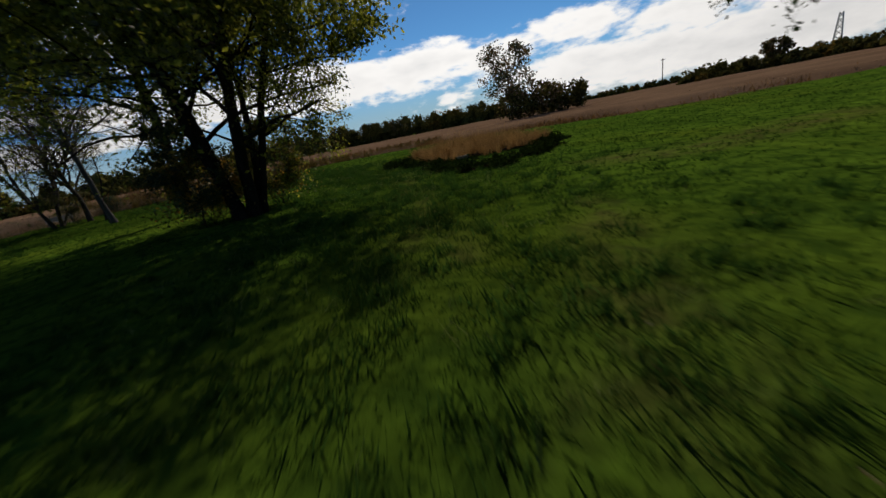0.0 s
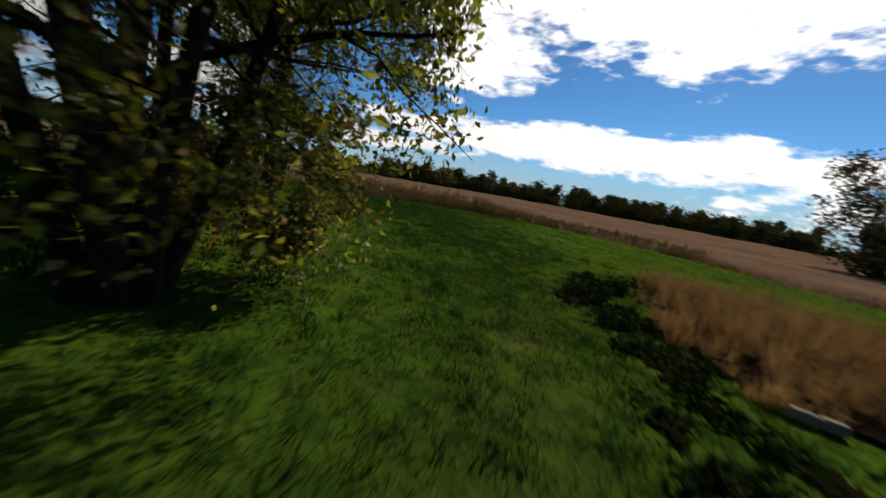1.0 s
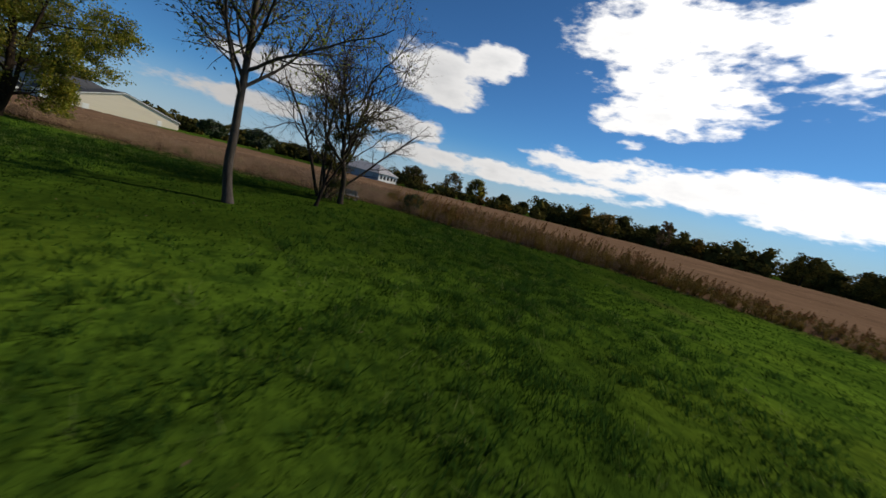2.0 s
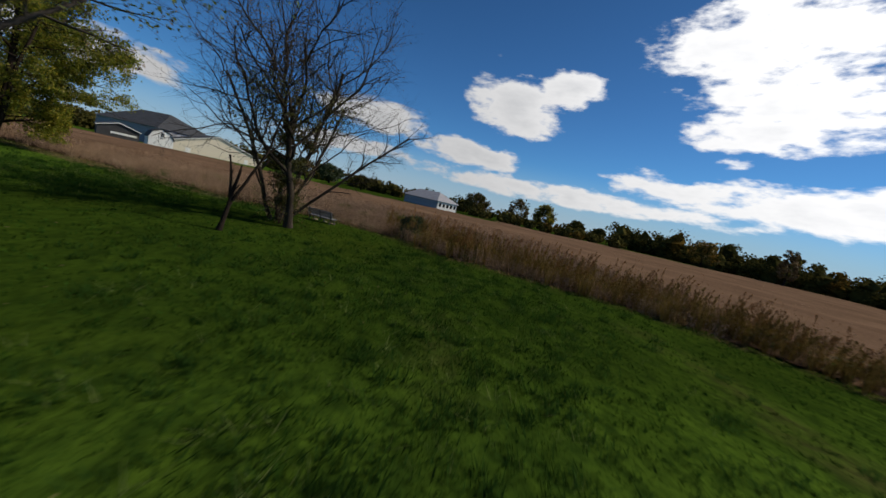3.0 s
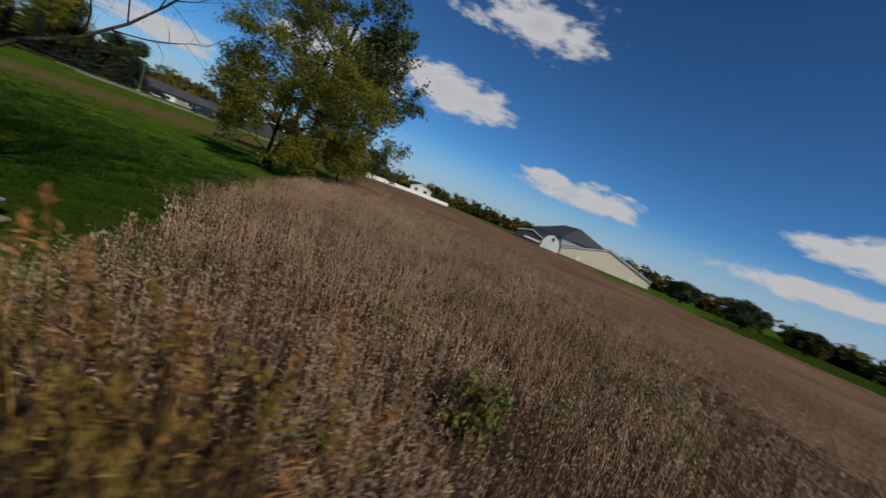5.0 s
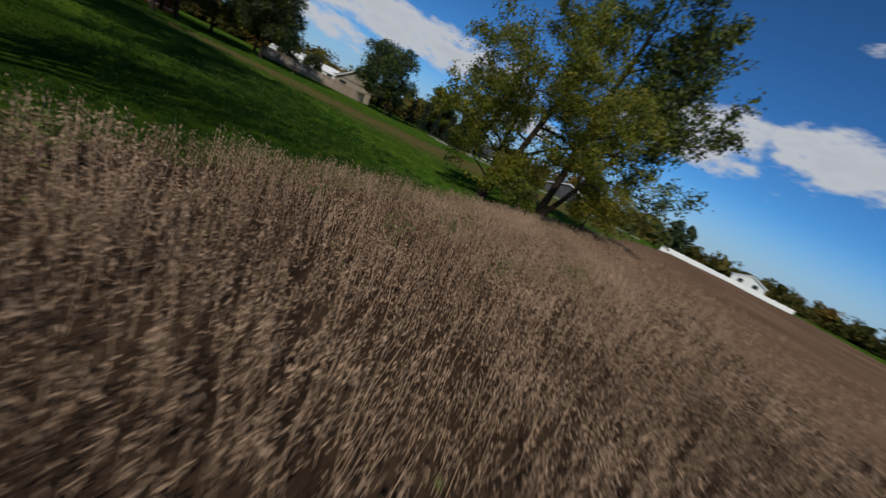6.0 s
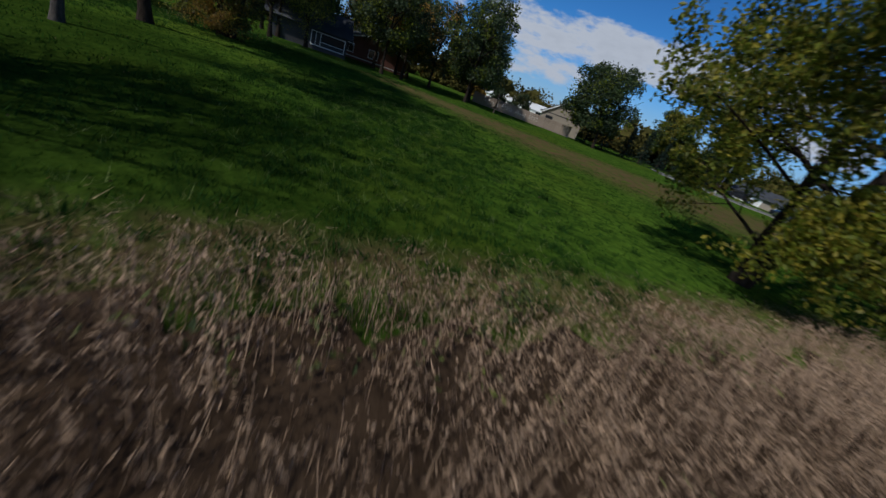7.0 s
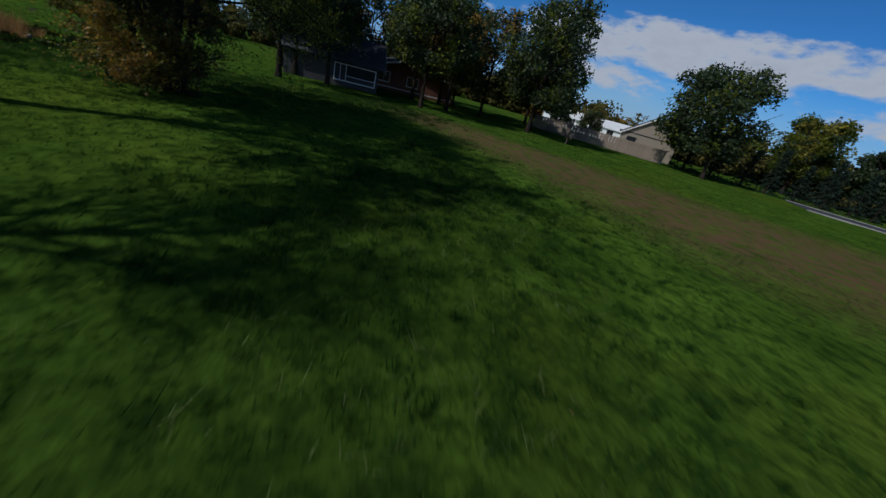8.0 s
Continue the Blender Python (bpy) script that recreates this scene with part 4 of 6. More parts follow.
tree("cherry_tree", (-44.7, 4.7, 0), "leaning green tree with yellow-green leaves beside the field",
     [((-0.30, 0.10, 1), 9.6, 0.24, (0, 0)), ((0.04, 0.36, 1), 8.0, 0.13, (0.1, 0.1))], BROAD | dict(first=(0.14, 0.25, 0.15), kids=(13, 8, 6), angle=(66, 48, 45), ratio=(0.56, 0.55, 0.5), up=(0.02, -0.02, -0.03, -0.08), thin=0.45, reach=3.2), 37,
     [("leaf", 25, 0.155, 0.7, 15, 0.16), ("leaf_yellow", 15, 0.155, 0.7, 15, 0.16)])
tree("elm_tree", (-49.0, -2.5, 0), "tall dark green tree with drooping boughs",
     [((-0.05, 0.05, 1), 14.0, 0.32, (0, 0)), ((-0.40, 0.2, 1), 12.0, 0.22, (-0.3, 0.1))], BROAD | dict(kids=(11, 7, 6), ratio=(0.5, 0.55, 0.5), up=(0.02, 0.0, -0.03, -0.08), thin=0.45), 41,
     [("leaf_dark", 17, 0.28, 1.2, 19, 0.22), ("leaf", 12, 0.28, 1.0, 19, 0.22), ("leaf_yellow", 6, 0.18, 0.6, 3.6, 0.3)])


def lobed(rng, height, radius, low, lobes, cards, size, fine=1.0):
    """Leaf centres on the shells of a crown's lobes."""
    cs = []
    mid = (height + low) / 2
    for k in range(lobes):
        a, e = k * 2.4 + rng.normal(0, 0.3), -0.85 + 1.85 * ((k * 0.7549 + 0.3) % 1.0)
        out = math.sqrt(max(0.0, 1 - (e * 0.85) ** 2)) * radius * rng.uniform(0.4, 0.8 + 0.25 * (1 - fine))
        c = np.array([out * math.cos(a), out * math.sin(a), mid + e * (height - low) * 0.40])
        r = radius * rng.uniform(0.22, 0.42) * fine
        d = rng.normal(size=(cards // lobes, 3))
        d /= np.linalg.norm(d, axis=1, keepdims=True)
        cs.append(c + d * (r * np.clip(rng.normal(0.86, 0.2, len(d)), 0.3, 1.5))[:, None] * [1, 1, 0.8])
    return np.concatenate(cs)


def crown_tree(name, pos, label, height, radius, low, mats, seed, cards=5000, size=0.3, trunk=0.22, lean=(0, 0), group="trees farther off"):
    """A fuller tree farther off: trunk, limbs into each lobe, and leaf clumps."""
    rng = np.random.default_rng(seed)
    top = thing(name, label, "tree", pose(*pos), group)
    h = height * 0.7
    pts = np.array([(lean[0] * s * s + 0.12 * math.sin(5 * s), lean[1] * s * s, h * s - 0.1) for s in np.linspace(0, 1, 9)])
    rad = trunk * (1 - 0.8 * np.linspace(0, 1, 9))
    rad[0] *= 1.4
    t = part("trunk", mesh_of("trunk", *tubes([(pts, rad)], 9), M["bark"], True), None, top)
    arms = []
    for k in range(9):
        s = rng.uniform(0.3, 0.95)
        a = k * 2.4
        q = np.array([lean[0] * s * s, lean[1] * s * s, h * s])
        tip = q + np.array([math.cos(a) * radius * 0.7, math.sin(a) * radius * 0.7, rng.uniform(0.1, 0.35) * height])
        way = np.array([q + (tip - q) * u + [0, 0, 0.25 * math.sin(3 * u)] for u in np.linspace(0, 1, 6)])
        arms.append((way, trunk * 0.4 * (1 - 0.8 * np.linspace(0, 1, 6))))
    for arm in arms if group == "trees farther off" else arms[:3]:
        part("limb", mesh_of("limb", *tubes([arm], 5), M["bark"], True), None, t)
    for mat, share in mats:
        c = lobed(rng, height, radius, low, 64, int(cards * share), size, 0.62) + [lean[0] * 0.6, lean[1] * 0.6, 0]
        c = c[c[:, 2] > low * 0.6]
        part("crown", mesh_of("crown", *leaf_cards(rng, c, size, 0.7), M[mat]), None, top)
    return top


crown_tree("maple_sapling", (-52.5, -1.8, 0), "low bushy tree turning golden yellow", 5.2, 2.7, 0.5, [("leaf_yellow", 0.75), ("leaf", 0.25)], 66, 9000, 0.17, 0.1, group="trees on the lawn")
crown_tree("oak_tree", (-6.1, -21.5, 0), "tall dark tree with airy feathery crown", 14.0, 5.2, 1.2, [("leaf_dark", 0.8), ("leaf", 0.2)], 51, 15300, 0.30)
crown_tree("oak_tree", (-18.9, -39.5, 0), "broad dark green tree in front of a hedge", 12.6, 6.2, 1.2, [("leaf_dark", 0.85), ("leaf", 0.15)], 52, 21000, 0.34, lean=(4.2, -1.2))
crown_tree("maple_tree", (-22.5, -62.8, 0), "round green and golden tree behind spruces", 11.6, 4.6, 2.0, [("leaf", 0.45), ("leaf_dark", 0.3), ("leaf_yellow", 0.25)], 53, 13600, 0.39)
crown_tree("oak_tree", (2.0, -45.5, 0), "small olive tree before a white building", 4.6, 2.3, 0.5, [("leaf_dark", 0.7), ("leaf_olive", 0.3)], 69, 5000, 0.26)
crown_tree("oak_tree", (9.0, -46.5, 0), "small dark tree before a white building", 4.2, 2.0, 0.5, [("leaf_dark", 1.0)], 72, 4000, 0.26)
crown_tree("oak_tree", (-30.5, -70, 0), "dark green tree behind the road", 9.5, 4.4, 1.0, [("leaf_dark", 1.0)], 54, 10200, 0.41)
crown_tree("oak_tree", (1.6, -20.7, 0), "dark tree with low boughs among taller ones", 12.5, 4.6, 0.6, [("leaf_dark", 0.8), ("leaf_orange", 0.2)], 55, 10200, 0.30)
crown_tree("oak_tree", (6.5, -17.5, 0), "dark leafy tree near a brick house", 13.5, 4.8, 0.9, [("leaf_dark", 0.7), ("leaf", 0.3)], 56, 11050, 0.30)
crown_tree("oak_tree", (0.5, -14.5, 0), "slender dark tree with orange leaves", 10.0, 3.6, 3.2, [("leaf_dark", 0.7), ("leaf_orange", 0.3)], 57, 10200, 0.28)
crown_tree("oak_tree", (-2.0, -9.5, 0), "dark green shade tree near the house", 11.0, 4.4, 2.6, [("leaf_dark", 0.8), ("leaf", 0.2)], 58, 12750, 0.28)
rim_oak = crown_tree("oak_tree", (0.3, 3.3, 0), "dark green shade tree on the lawn's rim", 11.0, 4.3, 3.6, [("leaf_dark", 0.6), ("leaf", 0.4)], 59, 14000, 0.2)


hanging_bough(rim_oak, (0, 0, 4.6), (-0.5, 2.9, 3.7), [(-0.85, 4.0, 2.95), (0.1, 3.35, 2.65), (-0.5, 2.55, 2.2), (-0.7, 3.3, 3.3), (0.3, 2.7, 3.3)], "leaf_dark", 171)
crown_tree("oak_tree", (2.8, -1.6, 0), "slim dark tree beside the park house", 10.0, 3.6, 2.6, [("leaf_dark", 0.8), ("leaf", 0.2)], 65, 9000, 0.24)
crown_tree("oak_tree", (12.0, 0.5, 0), "dark leafy tree beside the lawn", 11.0, 4.6, 1.6, [("leaf_dark", 0.8), ("leaf", 0.2)], 60, 11900, 0.30)
crown_tree("oak_tree", (12.0, -4.0, 0), "dark leafy tree behind the house", 12.5, 5.2, 2.0, [("leaf_dark", 0.8), ("leaf_orange", 0.2)], 61, 11900, 0.34)
for k, (x, y, h, r) in enumerate([(5.2, 0.8, 12.5, 4.4), (5.0, -12.5, 13.5, 4.6), (9.5, -22, 13.0, 4.8), (-1.5, -27, 12.5, 4.4), (15.5, -11, 14.0, 5.2), (16.0, -3.5, 13.0, 5.0), (18.5, -20, 13.5, 5.4), (4.0, -32, 10.5, 4.4), (-3.2, -25.0, 6.5, 3.4)]):
    crown_tree("oak_tree", (x, y, 0), "tall dark shade tree in the grove by the houses", h, r, 2.2, [("leaf_dark", 0.85), ("leaf_orange" if k in (2, 4) else "leaf", 0.15)], 160 + k, 9000, 0.34)
crown_tree("lone_tree", (5.6, 66, 0), "half-bare tall tree rising from a thicket in the field", 13.8, 5.4, 3.0, [("leaf_brown", 0.6), ("leaf_dark", 0.4)], 62, 3600, 0.42)
crown_tree("thicket", (8.8, 64, 0), "dense dark thicket in the field", 5.6, 6.4, 0.2, [("far_leaf", 0.8), ("leaf_brown", 0.2)], 63, 4500, 0.5)
crown_tree("thicket", (15.5, 66, 0), "dense dark thicket in the field", 5.0, 4.6, 0.2, [("far_leaf", 1.0)], 64, 3000, 0.5)


def spruce(pos, height, radius, seed):
    rng = np.random.default_rng(seed)
    top = thing("spruce_tree", "dark blue-green spruce in the hedge row", "tree", pose(*pos), "spruces by the road")
    pts = np.array([(0, 0, height * s - 0.1) for s in np.linspace(0, 1, 6)])
    part("trunk", mesh_of("trunk", *tubes([(pts, 0.16 * (1.03 - np.linspace(0, 1, 6)))], 7), M["bark"], True), None, top)
    cs = []
    for k in range(int(height * 9)):
        z = height * (k + 1.0) / (height * 9 + 1)
        reach = radius * (1 - z / height) * rng.uniform(0.75, 1.12) + 0.08
        a = k * 2.4 + rng.normal(0, 0.2)
        s = rng.uniform(0.15, 1.0, 46)
        c = np.stack([math.cos(a) * reach * s, math.sin(a) * reach * s, z - 0.35 * reach * s + 0.1], -1)
        cs.append(c + rng.normal(0, 0.09, c.shape) * [1.6, 1.6, 0.6])
    part("crown", mesh_of("crown", *leaf_cards(rng, np.concatenate(cs), 0.26, 0.4), M["needle"]), None, top)


for n, (x, y, h) in enumerate([(-17.5, -46, 6.0), (-20.5, -48.5, 5.2), (-23, -50, 5.6), (-25.5, -52.5, 4.6), (-28, -56, 5.0), (-30.5, -59.5, 5.6), (-32.5, -62, 5.0), (-14.5, -45, 5.6), (-27, -60, 6.4)]):
    spruce((x, y, 0), h, h * 0.36, 70 + n)


# ---- distant woods ----
def lump_trees(rng, rows, card, cards):
    chunks = []
    for x, y, h, r in rows:
        c = lobed(rng, h, r, 0.3, 11, cards, card, 0.85)
        chunks.append(leaf_cards(rng, c + [x, y, 0], card, 0.75))
        s = np.linspace(0, 1, 6)
        core = np.stack([x + rng.normal(0, 0.1 * r, 6), y + rng.normal(0, 0.1 * r, 6), h * 0.92 * s - 0.3], -1)
        chunks.append(tubes([(core, r * 0.42 * np.sqrt(np.clip(1.0 - (2 * s - 0.75) ** 2 / 1.6, 0.02, 1)) * rng.uniform(0.8, 1.1, 6))], 7))
    return join(chunks)


def wood(name, label, seed, a0, a1, dist, step, height, card=1.05, cards=330, mat="far_leaf", ends=1.0):
    """A belt of trees seen from the middle of the lawn between two bearings (degrees to the left of +y)."""
    rng = np.random.default_rng(seed)
    rows = []
    n = int(abs(a1 - a0) / math.degrees(step / dist)) + 1
    for row in range(3):
        for k in range(n):
            a = radians(a0 + (a1 - a0) * (k + rng.uniform(-0.3, 0.3)) / n)
            d = dist + row * 7 + rng.normal(0, 3) if row < 2 else dist - 5
            h = height * (rng.uniform(0.68, 1.2) if row < 2 else rng.uniform(0.45, 0.68))
            rows.append((-22 - math.sin(a) * d, 20 + math.cos(a) * d, h, min(step * rng.uniform(0.75, 1.7), 0.95 * h)))
    turned = rows[4::9]
    rows = [r for k, r in enumerate(rows) if k % 9 != 4]
    me = mesh_of("turning_trees", *lump_trees(rng, turned, card, cards), M["far_turning"])
    tagged(new("turning_trees", me), "distant trees in autumn orange and olive", "distant trees", kind="stuff")
    me = mesh_of(name, *lump_trees(rng, rows, card, cards), M[mat])
    return tagged(new(name, me), label, "distant trees", kind="stuff")


wood("far_wood", "dark distant wood along the field", 81, 17, 48, 190, 6.0, 11.5)
wood("far_wood", "dark distant oaks beyond the field", 82, -14, 16.5, 205, 6.5, 11.5)
wood("far_hedgerow", "low dark hedgerow beyond the far field", 83, -54, -14, 210, 6.0, 3.4, 1.1, 240)
wood("far_wood", "dark trees at the far field's corner", 84, -66, -44, 110, 4.0, 3.4, 0.7)
wood("far_wood", "small trees and brush along the field", 85, 46, 70, 130, 6.0, 4.0, 0.8, 260)
wood("far_wood", "trees behind the outlying houses", 86, 68, 102, 165, 8.0, 6.0)
wood("far_wood", "dark tree row behind the barns", 87, 100, 150, 175, 8.0, 6.5)
wood("far_wood", "trees behind the white fence", 88, 148, 176, 120, 6.0, 7.5, 1.0)
wood("far_wood", "trees round the houses", 89, 176, 260, 95, 6.0, 7.0, 0.8, 420)
wood("far_wood", "trees behind the park", 90, 260, 292, 80, 6.5, 8.0, 0.8, 420)
for k, (az, d, h, r, mats) in enumerate([
        (69, 120, 9.0, 5.0, [("far_leaf", 0.8), ("leaf_brown", 0.2)]), (61.5, 125, 11.0, 4.5, [("leaf_brown", 0.5), ("far_leaf", 0.5)]), (56.8, 122, 10.5, 4.6, [("leaf_yellow", 0.4), ("far_leaf", 0.6)]),
        (51.5, 126, 7.0, 3.4, [("far_leaf", 1.0)]), (47.8, 128, 6.0, 3.0, [("far_leaf", 1.0)]), (36, 176, 10.0, 6.0, [("leaf_orange", 0.4), ("far_leaf", 0.6)]), (28.6, 180, 13.5, 3.0, [("leaf_brown", 1.0)]),
        (15.0, 190, 12.5, 6.0, [("far_leaf", 1.0)]), (10.0, 192, 11.0, 6.0, [("far_leaf", 1.0)]), (5.5, 194, 10.5, 6.0, [("far_leaf", 0.8), ("leaf_brown", 0.2)]),
        (95.5, 120, 7.0, 5.0, [("leaf_dark", 1.0)]), (102, 122, 5.8, 4.4, [("leaf_dark", 1.0)]), (90, 122, 5.5, 3.6, [("far_leaf", 1.0)]), (150, 108, 8.5, 3.6, [("leaf_dark", 1.0)]),
        (-46.9, 117, 6.8, 3.2, [("leaf_brown", 0.5), ("far_leaf", 0.5)])]):
    a = radians(az)
    crown_tree("field_tree", (-33 - math.sin(a) * d if az > 45 else -14 - math.sin(a) * d, (28 if az > 45 else 10) + math.cos(a) * d, 0),
               "distant tree standing out from the wood", h, r, 0.6, mats, 100 + k, 4200 if "leaf_brown" not in [m for m, _ in mats][:1] else 2200, 0.58, 0.3, group="distant trees")


# ---- planting bed ----
def planting_bed():
    rng = np.random.default_rng(121)
    xs, ys = np.arange(-12.6, 1.2, 0.2), np.arange(10.0, 27.0, 0.2)
    X, Y = np.meshgrid(xs, ys, indexing="ij")
    soil = bare_soil(X, Y)
    Z = swell(X, Y) + 0.03 + rng.uniform(0, 0.05, X.shape)
    ny = len(ys)
    i = (np.arange(len(xs) - 1)[:, None] * ny + np.arange(ny - 1)[None])
    i = i[(soil[:-1, :-1] & soil[1:, 1:]) | (soil[1:, :-1] & soil[:-1, 1:])]
    jit = rng.uniform(-0.07, 0.07, (2, *X.shape))
    me = mesh_of("planting_bed", np.stack([X + jit[0], Y + jit[1], Z], -1).reshape(-1, 3), np.stack([i, i + ny, i + ny + 1, i + 1], -1), M["mulch"], True)
    tagged(new("planting_bed", me), "oval planting bed with patches of open dark soil", "planting bed", kind="structure")
    # clumps of low plants on the open soil
    x, y = scatter(rng, (-12.5, 10), (1, 27), 17.0)
    k = bare_soil(x, y) & ~inside(x, y, TALL)
    x, y = x[k], y[k]
    wide, tall = rng.uniform(0.12, 0.30, len(x)), rng.uniform(0.08, 0.34, len(x))
    m = 24
    d = rng.normal(size=(len(x), m, 3))
    d /= np.linalg.norm(d, axis=2, keepdims=True)
    d[..., 2] = np.abs(d[..., 2])
    c = np.stack([x, y, 0 * x + 0.03], -1)[:, None] + d * np.stack([wide, wide, tall], -1)[:, None] * rng.uniform(0.6, 1.1, (len(x), m, 1))
    me = mesh_of("ground_cover", *leaf_cards(rng, c.reshape(-1, 3), 0.12, 0.65), M["cover"])
    tagged(new("ground_cover", me), "low dark green clumps of ground cover round the dry grass", "ground cover", kind="stuff")
    # tall grass in fanned clumps
    x, y = scatter(rng, (-12, 14), (1, 27), 5.5)
    rim = to_line(x, y, np.vstack([TALL, TALL[:1]]))
    k = inside(x, y, TALL) | (rim < 0.3)
    x, y = x[k], y[k]
    h = np.clip((0.84 + 0.22 * np.sin(x * 0.9) * np.sin(y * 0.7) + rng.normal(0, 0.22, len(x))) * np.clip(0.55 + rim[k] / 2.2, 0, 1), 0.3, 1.5)
    m = 46
    a, r = rng.uniform(0, 2 * np.pi, (len(x), m)), np.sqrt(rng.uniform(0, 1, (len(x), m)))
    root = np.stack([x[:, None] + 0.14 * r * np.cos(a), y[:, None] + 0.14 * r * np.sin(a), 0 * a + 0.03], -1)
    hh = h[:, None] * rng.uniform(0.55, 1.1, a.shape)
    out = (0.16 + 0.5 * r) * rng.uniform(0.5, 1.2, a.shape)
    tip = root + np.stack([out * np.cos(a) * hh, out * np.sin(a) * hh - 0.05, hh], -1)
    side = np.stack([-np.sin(a), np.cos(a), 0 * a], -1) * 0.009
    v = np.stack([root - side, root + side, tip], 2).reshape(-1, 3)
    me = mesh_of("tall_dry_grass", v, np.arange(len(v)).reshape(-1, 3), M["prairie"])
    tagged(new("tall_dry_grass", me), "tall orange-tan dry prairie grass filling the bed", "dry grass", kind="stuff")
    s = rng.uniform(0.6, 1.02, a.shape)[..., None]
    c = (root + (tip - root) * s).reshape(-1, 3)[::3]
    me = mesh_of("grass_seed_heads", *leaf_cards(rng, c + rng.normal(0, 0.04, c.shape), 0.085, 0.3), M["prairie"])
    tagged(new("grass_seed_heads", me), "feathery tan seed heads of the tall grass", "dry grass", kind="stuff")
    # stone edging along the rim of the tall grass
    stones = thing("stone_edging", "row of pale weathered edging stones in the bed", "edging", pose(0, 0, 0))
    for k in range(2):
        x0, y0 = -6.2 + 0.31 * k, 16.1 + 0.03 * math.sin(k * 2.0)
        part("stone", box(0.30, 0.16, 0.16, (x0, y0, 0.05), 0.03, pose(0, 0, 0, 0, 0, 8 * math.sin(k * 3))), M["stone"], stones)


planting_bed()


# ---- weeds between lawn and field ----
def weed_strip():
    rng = np.random.default_rng(131)
    line = WEEDS
    x, y = scatter(rng, (-40, 28), (-5, 47), 34)
    d = to_line(x, y, line)
    k = (d < 2.0 + rng.normal(0, 0.45, len(x))) & ~inside(x, y, LAWN) & (rng.uniform(size=len(x)) < 0.55 + 0.6 * np.sin(1.1 * x + y) * np.sin(1.5 * y - 0.7 * x))
    x, y = x[k], y[k]
    n = len(x)
    h = np.clip(rng.normal(1.12, 0.32, n) * (1 + 0.3 * np.sin(0.9 * x - 1.3 * y)), 0.35, 1.95) * np.interp(x, (-29, -20), (1.0, 0.5))
    a = blades(rng, x, y, h, 0.018, 0.16, np.zeros(n))
    b = blades(rng, x + 0.05, y, h * 0.8, 0.018, 0.3, np.zeros(n))
    me = mesh_of("dead_weeds", *join([a, b]), M["weed_olive"])
    tagged(new("dead_weeds", me), "tall dead brown weeds along the field's edge", "weeds", kind="stuff")
    s = rng.uniform(0.45, 1.05, (n, 9))
    c = np.stack([x[:, None] + rng.normal(0, 0.09, (n, 9)), y[:, None] + rng.normal(0, 0.09, (n, 9)), h[:, None] * s], -1).reshape(-1, 3)
    me = mesh_of("weed_seed_heads", *leaf_cards(rng, c[::4], 0.085, 0.30), M["weed"])
    tagged(new("weed_seed_heads", me), "brown plumed seed heads of dead weeds", "weeds", kind="stuff")
    # tall feathery plumes: a leaning stalk with a loose arching spray of fine hairs
    for mat, per, lo, hi, label in (("weed", 2.4, 1.2, 1.85, "tall brown plumed grass above the dead weeds"), ("weed_olive", 4.2, 0.85, 1.5, "olive feathery weeds gone to seed along the field")):
        x, y = scatter(rng, (-41, 27.5), (-5, 47), per)
        k = (to_line(x, y, line) < 1.9) & ~inside(x, y, LAWN)
        x, y = x[k], y[k]
        tall = rng.uniform(lo, hi, len(x)) * np.interp(x, (-29, -20), (1.0, 0.5))
        lean = rng.normal(0.10, 0.13, (len(x), 2))
        m = 44
        f = 1.02 - 0.5 * rng.uniform(0, 1, (len(x), m)) ** 1.3
        bow = 0.6 + 0.5 * f
        q = np.stack([x[:, None] + lean[:, :1] * f * bow * tall[:, None], y[:, None] + lean[:, 1:] * f * bow * tall[:, None], f * tall[:, None]], -1)
        q = q + rng.normal(0, 1, q.shape) * ((1.06 - f) * 0.17)[..., None] * [1, 1, 0.4]
        stalk = [(np.array([(x0, y0, -0.05), (x0 + l0 * h0 * 0.42, y0 + l1 * h0 * 0.42, h0 * 0.5), (x0 + l0 * h0 * 1.1, y0 + l1 * h0 * 1.1, h0)]), [0.008, 0.006, 0.003]) for x0, y0, h0, (l0, l1) in zip(x, y, tall, lean)]
        me = mesh_of("plume_grass", *join([tubes(stalk, 3), leaf_cards(rng, q.reshape(-1, 3), 0.10, 0.26, -1.6)]), M[mat])
        tagged(new("plume_grass", me), label, "weeds", kind="stuff")
    # arching tufts among the weeds, out to the lawn
    x, y = scatter(rng, (-36.4, 28), (-16, 45), 2.6)
    k = (to_line(x, y, LAWN) < 0.12) & (to_line(x, y, line) < 2.6) | ~inside(x, y, LAWN) & (to_line(x, y, line) < 1.9)
    x, y = x[k], y[k]
    m = 34
    a = rng.uniform(0, 2 * np.pi, (len(x), m))
    tall = (rng.uniform(0.55, 1.15, len(x)) * np.interp(x, (-29, -20), (1.0, 0.55)))[:, None] * rng.uniform(0.6, 1.1, a.shape)
    out = tall * rng.uniform(0.15, 0.7, a.shape)
    root = np.stack([x[:, None] + 0.06 * np.cos(a), y[:, None] + 0.06 * np.sin(a), 0 * a - 0.02], -1)
    mid = root + np.stack([0.4 * out * np.cos(a), 0.4 * out * np.sin(a), tall * 0.8], -1)
    tip = root + np.stack([out * np.cos(a), out * np.sin(a), tall * 0.85], -1)
    side = np.stack([-np.sin(a), np.cos(a), 0 * a], -1) * 0.007
    v = np.stack([root - side, root + side, mid + side, mid - side, tip], 2).reshape(-1, 5, 3)
    n5 = np.arange(len(v))[:, None] * 5
